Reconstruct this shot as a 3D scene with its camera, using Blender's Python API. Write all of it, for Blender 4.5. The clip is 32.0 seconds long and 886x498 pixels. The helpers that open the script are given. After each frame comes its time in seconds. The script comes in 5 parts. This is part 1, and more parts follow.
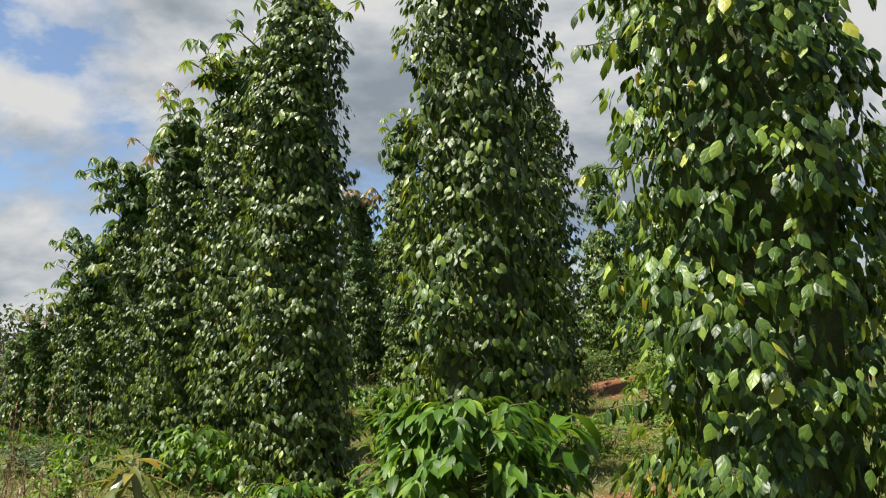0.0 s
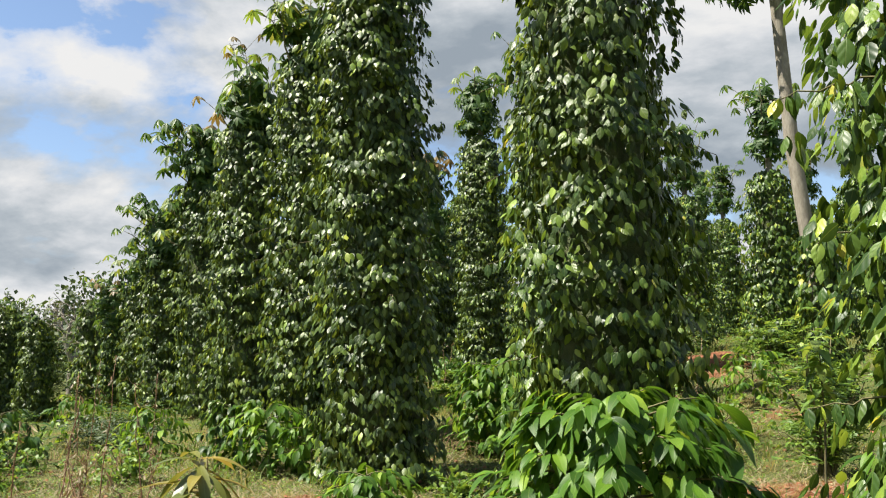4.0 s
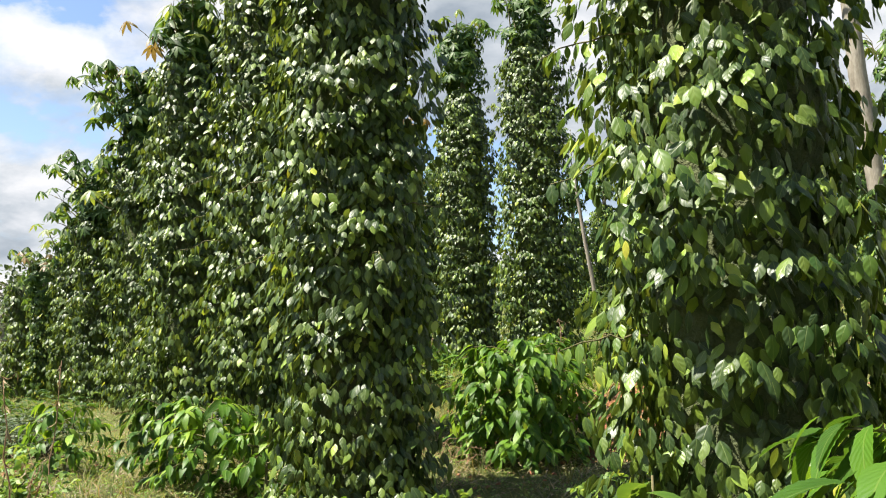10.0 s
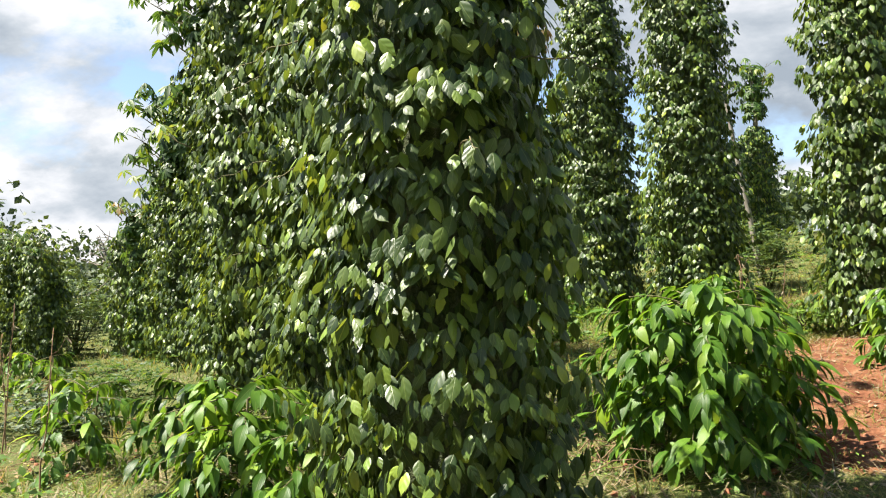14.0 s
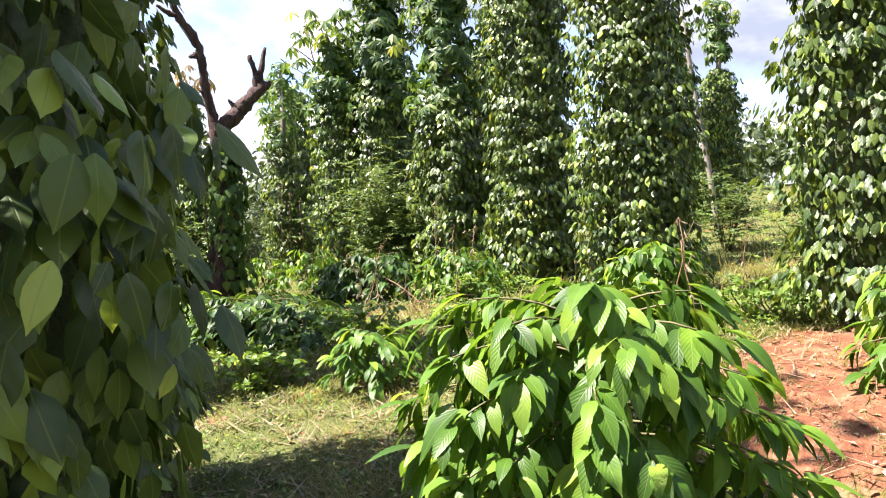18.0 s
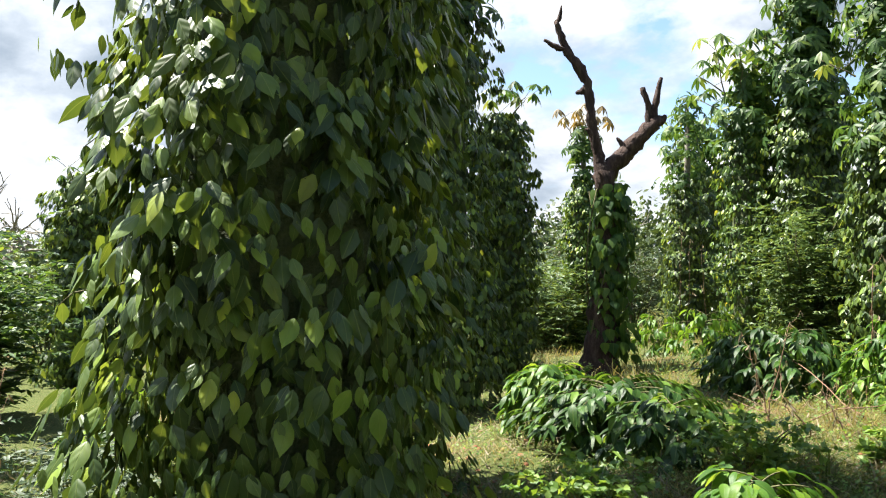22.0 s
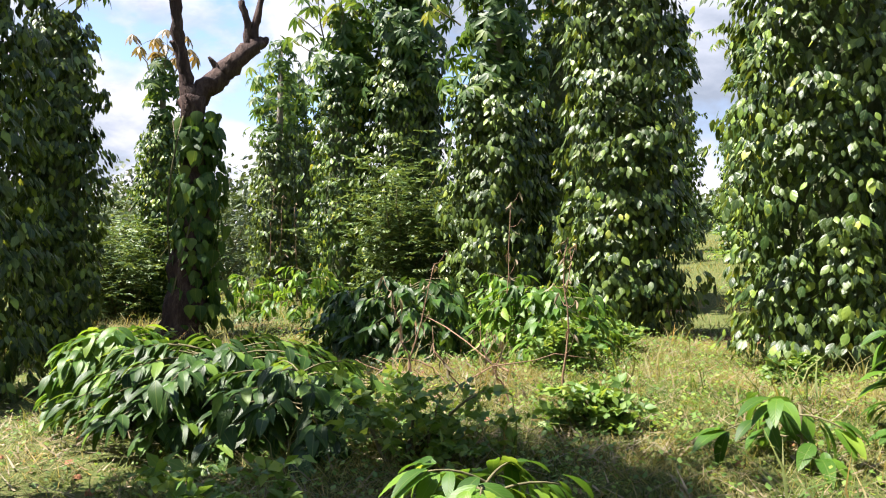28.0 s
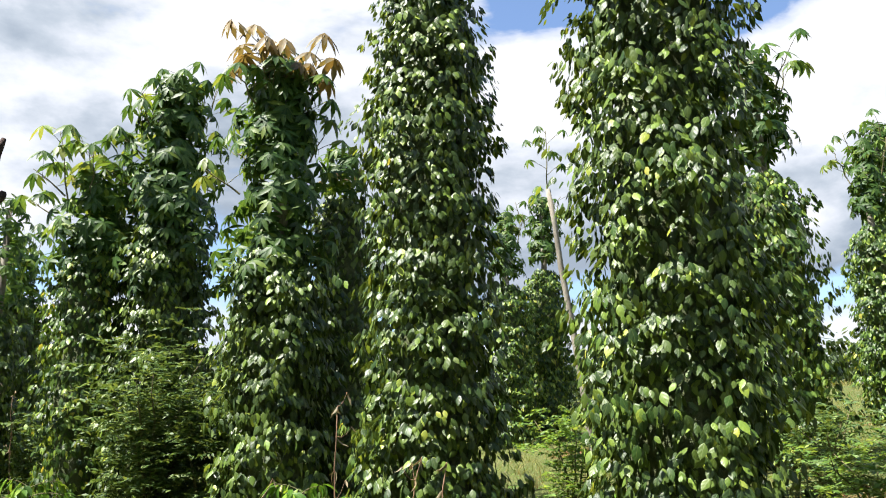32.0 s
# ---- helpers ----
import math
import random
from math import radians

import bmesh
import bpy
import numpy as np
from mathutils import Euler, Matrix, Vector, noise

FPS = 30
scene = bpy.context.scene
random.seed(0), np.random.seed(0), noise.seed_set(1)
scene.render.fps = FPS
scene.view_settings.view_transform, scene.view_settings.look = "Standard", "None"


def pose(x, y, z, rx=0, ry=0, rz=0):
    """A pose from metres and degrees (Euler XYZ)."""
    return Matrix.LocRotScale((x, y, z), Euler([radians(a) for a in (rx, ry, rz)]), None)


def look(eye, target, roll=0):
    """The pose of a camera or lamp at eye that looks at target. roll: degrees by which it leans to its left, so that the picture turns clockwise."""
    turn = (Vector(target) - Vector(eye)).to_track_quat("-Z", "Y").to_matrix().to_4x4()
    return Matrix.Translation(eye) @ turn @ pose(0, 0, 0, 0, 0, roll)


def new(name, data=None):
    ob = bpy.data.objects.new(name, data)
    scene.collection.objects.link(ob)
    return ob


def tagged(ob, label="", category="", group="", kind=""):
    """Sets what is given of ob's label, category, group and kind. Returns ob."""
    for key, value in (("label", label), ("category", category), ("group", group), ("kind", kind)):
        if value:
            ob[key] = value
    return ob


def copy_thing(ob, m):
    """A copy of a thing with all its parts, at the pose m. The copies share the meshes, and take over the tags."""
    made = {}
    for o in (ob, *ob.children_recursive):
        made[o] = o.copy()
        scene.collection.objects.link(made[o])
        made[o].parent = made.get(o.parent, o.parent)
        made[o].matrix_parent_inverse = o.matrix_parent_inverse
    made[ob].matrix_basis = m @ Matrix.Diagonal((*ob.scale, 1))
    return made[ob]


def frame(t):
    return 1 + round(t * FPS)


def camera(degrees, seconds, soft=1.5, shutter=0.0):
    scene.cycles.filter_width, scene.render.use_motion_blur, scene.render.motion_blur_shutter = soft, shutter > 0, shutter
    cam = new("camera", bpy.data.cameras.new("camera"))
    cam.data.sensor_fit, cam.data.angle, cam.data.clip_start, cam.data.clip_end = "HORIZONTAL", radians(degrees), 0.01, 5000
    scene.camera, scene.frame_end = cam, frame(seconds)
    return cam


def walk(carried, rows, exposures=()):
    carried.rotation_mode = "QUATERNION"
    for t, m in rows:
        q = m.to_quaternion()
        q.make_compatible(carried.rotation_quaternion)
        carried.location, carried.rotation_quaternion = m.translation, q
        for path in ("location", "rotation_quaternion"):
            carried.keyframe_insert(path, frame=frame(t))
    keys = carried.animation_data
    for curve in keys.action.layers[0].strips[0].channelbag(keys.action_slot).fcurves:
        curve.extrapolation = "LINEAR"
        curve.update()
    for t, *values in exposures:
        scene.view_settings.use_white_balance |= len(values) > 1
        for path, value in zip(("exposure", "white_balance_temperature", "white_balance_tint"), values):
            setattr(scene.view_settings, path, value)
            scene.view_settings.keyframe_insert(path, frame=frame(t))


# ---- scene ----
cam = camera(55.9, 32.0, soft=1.1)
PATH = [
    (0, (0.271, 0.279, 1.281), (0.223, 2.251, 1.611), -2.0),
    (0.5, (0.206, 0.654, 1.305), (0.136, 2.617, 1.684), -3.2),
    (1, (0.113, 0.904, 1.322), (0.015, 2.874, 1.651), -1.3),
    (1.5, (-0.046, 1.212, 1.35), (-0.118, 3.198, 1.581), 0.4),
    (2, (-0.143, 1.274, 1.352), (-0.23, 3.262, 1.547), 0.8),
    (2.5, (-0.141, 1.328, 1.376), (-0.318, 3.308, 1.594), -0.8),
    (3, (-0.141, 1.358, 1.387), (-0.362, 3.33, 1.64), -2.2),
    (3.5, (-0.141, 1.344, 1.376), (-0.337, 3.317, 1.64), -1.4),
    (5.5, (-0.155, 1.335, 1.371), (-0.356, 3.308, 1.632), -0.9),
    (6, (-0.142, 1.385, 1.361), (-0.363, 3.359, 1.596), -2.0),
    (6.5, (-0.058, 1.594, 1.323), (-0.32, 3.566, 1.52), -2.5),
    (7, (-0.058, 1.803, 1.293), (-0.392, 3.769, 1.446), -2.6),
    (7.5, (-0.188, 2.161, 1.318), (-0.574, 4.112, 1.528), -1.6),
    (8, (-0.293, 2.421, 1.378), (-0.699, 4.355, 1.68), -2.0),
    (8.5, (-0.399, 2.834, 1.348), (-0.871, 4.75, 1.677), -1.4),
    (9, (-0.477, 3.163, 1.362), (-1.005, 5.072, 1.64), -0.2),
    (9.5, (-0.635, 3.544, 1.337), (-0.967, 5.503, 1.566), -0.6),
    (10, (-0.742, 3.873, 1.373), (-0.85, 5.858, 1.595), -1.4),
    (10.5, (-0.708, 4.289, 1.384), (-0.795, 6.279, 1.564), -1.6),
    (11, (-0.673, 4.573, 1.464), (-0.858, 6.558, 1.632), -0.1),
    (11.5, (-0.772, 4.927, 1.438), (-1.006, 6.906, 1.609), 1.3),
    (12, (-0.845, 5.258, 1.396), (-1.075, 7.238, 1.56), -0.8),
    (12.5, (-0.877, 5.672, 1.358), (-1.064, 7.657, 1.514), -2.9),
    (13, (-0.909, 6.072, 1.305), (-0.992, 8.066, 1.43), -3.0),
    (13.5, (-0.982, 6.376, 1.362), (-1.3, 8.345, 1.504), -2.2),
    (15.5, (-0.882, 7.577, 1.437), (-1.384, 9.509, 1.307), -4.1),
    (16, (-0.708, 7.931, 1.421), (-1.302, 9.836, 1.295), -4.7),
    (16.5, (-0.555, 8.251, 1.453), (-1.233, 10.129, 1.326), -3.2),
    (17, (-0.461, 8.671, 1.49), (-0.925, 10.614, 1.397), -1.3),
    (17.5, (-0.437, 9.013, 1.544), (-0.748, 10.988, 1.496), -2.6),
    (18, (-0.45, 9.492, 1.547), (-0.785, 11.463, 1.533), -2.4),
    (18.5, (-0.47, 9.766, 1.637), (-0.75, 11.746, 1.682), 0.2),
    (19, (-0.597, 10.154, 1.681), (-0.732, 12.144, 1.828), 1.0),
    (19.5, (-0.618, 10.352, 1.702), (-0.615, 12.347, 1.852), -1.0),
    (20, (-0.563, 10.641, 1.703), (-0.72, 12.629, 1.866), -0.7),
    (20.5, (-0.57, 10.888, 1.746), (-1.133, 12.799, 1.931), 1.1),
    (21, (-0.668, 11.11, 1.781), (-1.553, 12.897, 1.927), 2.2),
    (21.5, (-0.758, 11.298, 1.816), (-1.778, 13.015, 1.917), 1.7),
    (22, (-0.762, 11.346, 1.838), (-1.976, 12.932, 1.932), 0.5),
    (22.5, (-0.745, 11.359, 1.853), (-2.234, 12.691, 1.952), -0.6),
    (23, (-0.747, 11.344, 1.921), (-2.334, 12.535, 2.169), -1.5),
    (23.5, (-0.732, 11.344, 1.971), (-2.299, 12.512, 2.393), -1.7),
    (24, (-0.723, 11.364, 1.925), (-2.267, 12.568, 2.332), -1.5),
    (24.5, (-0.707, 11.436, 1.824), (-2.232, 12.72, 1.989), -2.6),
    (25, (-0.785, 11.52, 1.746), (-2.164, 12.969, 1.757), -3.2),
    (25.5, (-1.055, 11.68, 1.694), (-2.157, 13.349, 1.713), -2.1),
    (26, (-1.274, 11.835, 1.63), (-2.257, 13.577, 1.66), -2.1),
    (26.5, (-1.436, 12.118, 1.579), (-2.224, 13.956, 1.596), -1.3),
    (28.5, (-1.976, 13.495, 1.53), (-2.103, 15.49, 1.584), 1.3),
    (29, (-2.149, 13.802, 1.525), (-2.076, 15.8, 1.584), 1.0),
    (29.5, (-2.347, 14.015, 1.586), (-2.179, 16.008, 1.578), -1.0),
    (30, (-2.433, 14.229, 1.579), (-2.374, 16.228, 1.583), -1.3),
    (30.5, (-2.452, 14.366, 1.638), (-2.445, 16.365, 1.684), -1.1),
    (31, (-2.522, 14.358, 1.644), (-2.382, 16.352, 1.71), -0.4),
    (31.5, (-2.552, 14.335, 1.676), (-2.297, 16.312, 1.842), -0.2),
    (32, (-2.545, 14.384, 1.819), (-2.235, 16.305, 2.28), -0.8),
]
walk(cam, [(t, look(eye, target, roll)) for t, eye, target, roll in PATH],
     [(0.0, 1.14, 6500, 10), (1.0, 1.24, 6500, 10), (2.0, 1.46, 6500, 10), (6.0, 1.36, 6500, 11), (9.0, 1.36, 6500, 11), (10.0, 1.75, 6500, 12), (13.0, 1.75, 6500, 12), (15.5, 2.18, 6500, 15), (17.0, 2.48, 6500, 24), (18.5, 2.33, 6200, 25), (20.0, 1.39, 6200, 15), (21.0, 1.75, 6200, 13), (22.5, 2.09, 6200, 11), (23.2, 2.18, 6200, 11), (24.0, 1.33, 6200, 10), (25.0, 1.95, 6200, 13), (26.0, 2.69, 6200, 18), (28.5, 1.93, 6200, 20), (31.0, 1.91, 6200, 21), (32.0, 1.81, 6200, 13)])

# ---- light ----
SUN_AZ, SUN_EL = radians(-166.0), radians(59.0)          # direction towards the sun, from +x
sun_dir = Vector((math.cos(SUN_EL) * math.cos(SUN_AZ), math.cos(SUN_EL) * math.sin(SUN_AZ), math.sin(SUN_EL)))
sun = new("sun", bpy.data.lights.new("sun", "SUN"))
sun.data.energy, sun.data.angle, sun.data.color = 5.0, radians(0.6), (1.0, 0.94, 0.82)
sun.matrix_world = look(sun_dir * 50, (0, 0, 0))


# ---- node helpers ----
def tree(idblock):
    idblock.use_nodes = True
    nt = idblock.node_tree
    nt.nodes.clear()
    return nt


def node(nt, kind, **sets):
    n = nt.nodes.new(kind)
    for key, value in sets.items():
        if key in n.inputs:
            n.inputs[key].default_value = value
    return n


def link(nt, a, b):
    nt.links.new(a, b)


def ramp(nt, fac, stops, mode="LINEAR"):
    r = nt.nodes.new("ShaderNodeValToRGB")
    r.color_ramp.interpolation = mode
    els = r.color_ramp.elements
    while len(els) < len(stops):
        els.new(0.5)
    for e, (p, c) in zip(els, stops):
        e.position = p
        e.color = (*c, 1.0) if len(c) == 3 else c
    link(nt, fac, r.inputs[0])
    return r.outputs[0]


def noise_tex(nt, vec, scale, detail=4.0, rough=0.55, distortion=0.0):
    n = nt.nodes.new("ShaderNodeTexNoise")
    n.inputs["Scale"].default_value = scale
    n.inputs["Detail"].default_value = detail
    n.inputs["Roughness"].default_value = rough
    n.inputs["Distortion"].default_value = distortion
    if vec is not None:
        link(nt, vec, n.inputs["Vector"])
    return n.outputs["Fac"]


def maths(nt, op, a, b=None, clamp=False):
    n = nt.nodes.new("ShaderNodeMath")
    n.operation, n.use_clamp = op, clamp
    for i, v in enumerate((a, b)):
        if v is None:
            continue
        if isinstance(v, (int, float)):
            n.inputs[i].default_value = v
        else:
            link(nt, v, n.inputs[i])
    return n.outputs[0]


def mix_col(nt, fac, a, b, blend="MIX"):
    n = nt.nodes.new("ShaderNodeMix")
    n.data_type, n.blend_type = "RGBA", blend
    for sock, v in ((n.inputs[0], fac), (n.inputs[6], a), (n.inputs[7], b)):
        if isinstance(v, (int, float)):
            sock.default_value = v
        elif isinstance(v, tuple):
            sock.default_value = (*v, 1.0)
        else:
            link(nt, v, sock)
    return n.outputs[2]


def bump(nt, height, strength, distance):
    n = nt.nodes.new("ShaderNodeBump")
    n.inputs["Strength"].default_value = strength
    n.inputs["Distance"].default_value = distance
    link(nt, height, n.inputs["Height"])
    return n.outputs[0]


# ---- sky: broken cumulus over blue ----
world = bpy.data.worlds.new("sky")
scene.world = world
nt = tree(world)
coord = nt.nodes.new("ShaderNodeTexCoord").outputs["Generated"]
sky = nt.nodes.new("ShaderNodeTexSky")
sky.sky_type, sky.sun_disc = "NISHITA", False
sky.sun_elevation, sky.sun_rotation = SUN_EL, math.atan2(sun_dir.x, sun_dir.y) % (2 * math.pi)
sky.air_density, sky.dust_density, sky.ozone_density = 1.0, 0.6, 1.5
sep = nt.nodes.new("ShaderNodeSeparateXYZ")
link(nt, coord, sep.inputs[0])
flat = maths(nt, "ADD", maths(nt, "MAXIMUM", sep.outputs[2], 0.0), 0.55)
comb = nt.nodes.new("ShaderNodeCombineXYZ")
link(nt, maths(nt, "DIVIDE", sep.outputs[0], flat), comb.inputs[0])
link(nt, maths(nt, "DIVIDE", sep.outputs[1], flat), comb.inputs[1])
link(nt, maths(nt, "MULTIPLY", sep.outputs[2], 1.5), comb.inputs[2])
shift = nt.nodes.new("ShaderNodeMapping")
shift.inputs["Location"].default_value = (3.4, 1.2, 0.0)
link(nt, comb.outputs[0], shift.inputs[0])
big = noise_tex(nt, shift.outputs[0], 1.55, 12.0, 0.56, 0.1)
# cloud lies thick over the horizon and breaks up higher
rise = maths(nt, "MAXIMUM", sep.outputs[2], 0.0)
thin = maths(nt, "ADD", big, maths(nt, "SUBTRACT", 0.150, maths(nt, "MULTIPLY", rise, 0.37)))
cover = ramp(nt, thin, [(0.455, (0, 0, 0)), (0.475, (0.55, 0.55, 0.55)), (0.515, (1, 1, 1))])
# heaped tops catch the light, undersides stay grey
above = nt.nodes.new("ShaderNodeVectorMath")
above.operation = "ADD"
link(nt, shift.outputs[0], above.inputs[0])
above.inputs[1].default_value = (-0.05, -0.06, 0.13)
over = noise_tex(nt, above.outputs[0], 1.55, 12.0, 0.56, 0.1)
wide = noise_tex(nt, shift.outputs[0], 2.3, 9.0, 0.6, 0.15)
lit = maths(nt, "MULTIPLY", maths(nt, "SUBTRACT", big, over), 2.2)
body = maths(nt, "ADD", lit, maths(nt, "ADD", maths(nt, "MULTIPLY", wide, 0.55), maths(nt, "MULTIPLY", maths(nt, "SUBTRACT", 0.74, thin), 0.9)))
shade = ramp(nt, body, [(0.20, (0.38, 0.445, 0.51)), (0.32, (0.57, 0.63, 0.68)), (0.42, (0.82, 0.85, 0.88)), (0.50, (1.0, 1.0, 0.99))])
# the cloud round the sun's side of the sky is brighter
dotn = nt.nodes.new("ShaderNodeVectorMath")
dotn.operation = "DOT_PRODUCT"
link(nt, coord, dotn.inputs[0])
dotn.inputs[1].default_value = sun_dir
glare = maths(nt, "POWER", maths(nt, "MAXIMUM", dotn.outputs["Value"], 0.0), 3.0)
bright = maths(nt, "ADD", maths(nt, "MULTIPLY", glare, 0.08), 0.32)
bg_sky = node(nt, "ShaderNodeBackground", Strength=0.066)
link(nt, sky.outputs[0], bg_sky.inputs[0])
bg_cloud = nt.nodes.new("ShaderNodeBackground")
link(nt, shade, bg_cloud.inputs[0])
link(nt, bright, bg_cloud.inputs[1])
mixw = nt.nodes.new("ShaderNodeMixShader")
link(nt, cover, mixw.inputs[0])
link(nt, bg_sky.outputs[0], mixw.inputs[1])
link(nt, bg_cloud.outputs[0], mixw.inputs[2])
outw = nt.nodes.new("ShaderNodeOutputWorld")
link(nt, mixw.outputs[0], outw.inputs[0])


# ---- materials ----
def variation(nt):
    """A random number for each leaf, whether joined or an object of its own."""
    geo = nt.nodes.new("ShaderNodeNewGeometry")
    info = nt.nodes.new("ShaderNodeObjectInfo")
    return maths(nt, "FRACT", maths(nt, "ADD", geo.outputs["Random Per Island"], info.outputs["Random"]))


def leaf_material(name, stops, rough=0.36, through_leaf=0.28, glow=(1.75, 1.42, 0.85), veins=6.0, spec=0.5, blotch=0.25, ribs=0.12, dry=0.0, tone=0.86):
    m = bpy.data.materials.new(name)
    nt = tree(m)
    col = ramp(nt, variation(nt), [(at, (tone * r, tone * g, tone * b)) for at, (r, g, b) in stops])
    uv = nt.nodes.new("ShaderNodeTexCoord").outputs["UV"]
    s = nt.nodes.new("ShaderNodeSeparateXYZ")
    link(nt, uv, s.inputs[0])
    across = maths(nt, "ABSOLUTE", maths(nt, "SUBTRACT", s.outputs[0], 0.5))
    rib = maths(nt, "SINE", maths(nt, "MULTIPLY", maths(nt, "SUBTRACT", s.outputs[1], maths(nt, "MULTIPLY", across, 0.7)), veins * 6.283))
    midrib = maths(nt, "SUBTRACT", 1.0, maths(nt, "MULTIPLY", across, 26.0), True)
    place = nt.nodes.new("ShaderNodeNewGeometry").outputs["Position"]
    patch = noise_tex(nt, place, 23.0, 3.0)
    shoot = ramp(nt, noise_tex(nt, place, 5.0, 3.0, 0.6), [(0.36, (0.80, 0.86, 0.94)), (0.52, (1.0, 1.0, 1.0)), (0.68, (1.30, 1.20, 0.95))])
    col = mix_col(nt, 1.0, col, shoot, "MULTIPLY")
    col = mix_col(nt, maths(nt, "MULTIPLY", patch, blotch), col, (0.05, 0.07, 0.015))
    if dry:
        where = ramp(nt, noise_tex(nt, place, 0.9, 4.0), [(0.42, (0, 0, 0)), (0.60, (1, 1, 1))])
        col = mix_col(nt, maths(nt, "MULTIPLY", where, dry), col, (0.36, 0.27, 0.14))
    col = mix_col(nt, maths(nt, "MULTIPLY", midrib, 0.35), col, (0.22, 0.28, 0.07))
    h = maths(nt, "ADD", maths(nt, "MULTIPLY", rib, 0.5), maths(nt, "MULTIPLY", midrib, -1.2))
    nrm = bump(nt, h, ribs, 0.003 if ribs < 0.6 else 0.005)
    p = node(nt, "ShaderNodeBsdfPrincipled", Roughness=rough)
    p.inputs["Specular IOR Level"].default_value = spec
    link(nt, col, p.inputs["Base Color"])
    link(nt, nrm, p.inputs["Normal"])
    rr = maths(nt, "ADD", rough - 0.06, maths(nt, "MULTIPLY", patch, 0.16))
    link(nt, rr, p.inputs["Roughness"])
    t = nt.nodes.new("ShaderNodeBsdfTranslucent")
    tint = mix_col(nt, 1.0, col, glow, "MULTIPLY")
    link(nt, tint, t.inputs[0])
    mx = nt.nodes.new("ShaderNodeMixShader")
    mx.inputs[0].default_value = through_leaf
    link(nt, p.outputs[0], mx.inputs[1])
    link(nt, t.outputs[0], mx.inputs[2])
    o = nt.nodes.new("ShaderNodeOutputMaterial")
    link(nt, mx.outputs[0], o.inputs[0])
    return m


def rough_material(name, stops, scale, bump_strength=0.6, bump_dist=0.01, stretch=(1, 1, 1), rough=0.85, fine=6.0):
    m = bpy.data.materials.new(name)
    nt = tree(m)
    tc = nt.nodes.new("ShaderNodeTexCoord").outputs["Object"]
    mp = nt.nodes.new("ShaderNodeMapping")
    mp.inputs["Scale"].default_value = stretch
    link(nt, tc, mp.inputs[0])
    a = noise_tex(nt, mp.outputs[0], scale, 6.0, 0.6)
    b = noise_tex(nt, mp.outputs[0], scale * fine, 4.0, 0.6)
    col = ramp(nt, maths(nt, "ADD", maths(nt, "MULTIPLY", a, 0.65), maths(nt, "MULTIPLY", b, 0.35)), stops)
    p = node(nt, "ShaderNodeBsdfPrincipled", Roughness=rough)
    p.inputs["Specular IOR Level"].default_value = 0.25
    link(nt, col, p.inputs["Base Color"])
    link(nt, bump(nt, maths(nt, "ADD", a, maths(nt, "MULTIPLY", b, 0.6)), bump_strength, bump_dist), p.inputs["Normal"])
    o = nt.nodes.new("ShaderNodeOutputMaterial")
    link(nt, p.outputs[0], o.inputs[0])
    return m


PEPPER = leaf_material("pepper_leaf", [(0.0, (0.024, 0.050, 0.014)), (0.42, (0.045, 0.083, 0.016)), (0.74, (0.095, 0.145, 0.024)),
                                       (0.89, (0.13, 0.205, 0.032)), (0.965, (0.20, 0.30, 0.038)), (1.0, (0.30, 0.36, 0.05))], rough=0.40, veins=3.0, through_leaf=0.28, spec=0.39, ribs=0.30, tone=1.06)
PEPPER_FRESH = leaf_material("fresh_pepper_leaf", [(0.0, (0.018, 0.046, 0.009)), (0.45, (0.036, 0.084, 0.014)), (0.72, (0.095, 0.172, 0.025)),
                                                   (0.84, (0.16, 0.25, 0.036)), (0.96, (0.25, 0.35, 0.05)), (1.0, (0.40, 0.38, 0.06))], rough=0.40, veins=3.0, through_leaf=0.36, spec=0.39, ribs=0.30, tone=1.06)
COFFEE = leaf_material("coffee_leaf", [(0.0, (0.038, 0.105, 0.011)), (0.5, (0.078, 0.192, 0.017)), (0.82, (0.145, 0.285, 0.024)),
                                       (1.0, (0.26, 0.40, 0.045))], rough=0.42, veins=9.0, through_leaf=0.42, ribs=0.20, spec=0.32)
# the same coffee leaf in deeper green: shade on some bushes put into colour
COFFEE_SHADED = leaf_material("shaded_coffee_leaf", [(0.0, (0.018, 0.052, 0.009)), (0.5, (0.032, 0.088, 0.012)), (0.85, (0.060, 0.145, 0.017)),
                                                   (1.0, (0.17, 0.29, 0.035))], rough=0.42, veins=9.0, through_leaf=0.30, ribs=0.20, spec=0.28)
KAPOK = leaf_material("kapok_leaf", [(0.0, (0.026, 0.074, 0.016)), (0.6, (0.054, 0.130, 0.024)), (0.92, (0.11, 0.20, 0.034)),
                                     (1.0, (0.20, 0.28, 0.045))], rough=0.45, veins=7.0, through_leaf=0.42, spec=0.30)
KAPOK_YOUNG = leaf_material("kapok_young_leaf", [(0.0, (0.11, 0.21, 0.04)), (0.6, (0.17, 0.27, 0.05)), (1.0, (0.24, 0.28, 0.065))],
                            rough=0.45, veins=7.0, through_leaf=0.4)
KAPOK_BROWN = leaf_material("kapok_bronze_leaf", [(0.0, (0.17, 0.13, 0.055)), (1.0, (0.27, 0.19, 0.08))], rough=0.45, veins=7.0, through_leaf=0.4,
                            glow=(1.3, 1.1, 0.6))
SHRUB = leaf_material("shrub_leaf", [(0.0, (0.045, 0.095, 0.022)), (0.6, (0.085, 0.160, 0.036)), (1.0, (0.18, 0.25, 0.06))], rough=0.5, veins=5.0,
                      through_leaf=0.3)
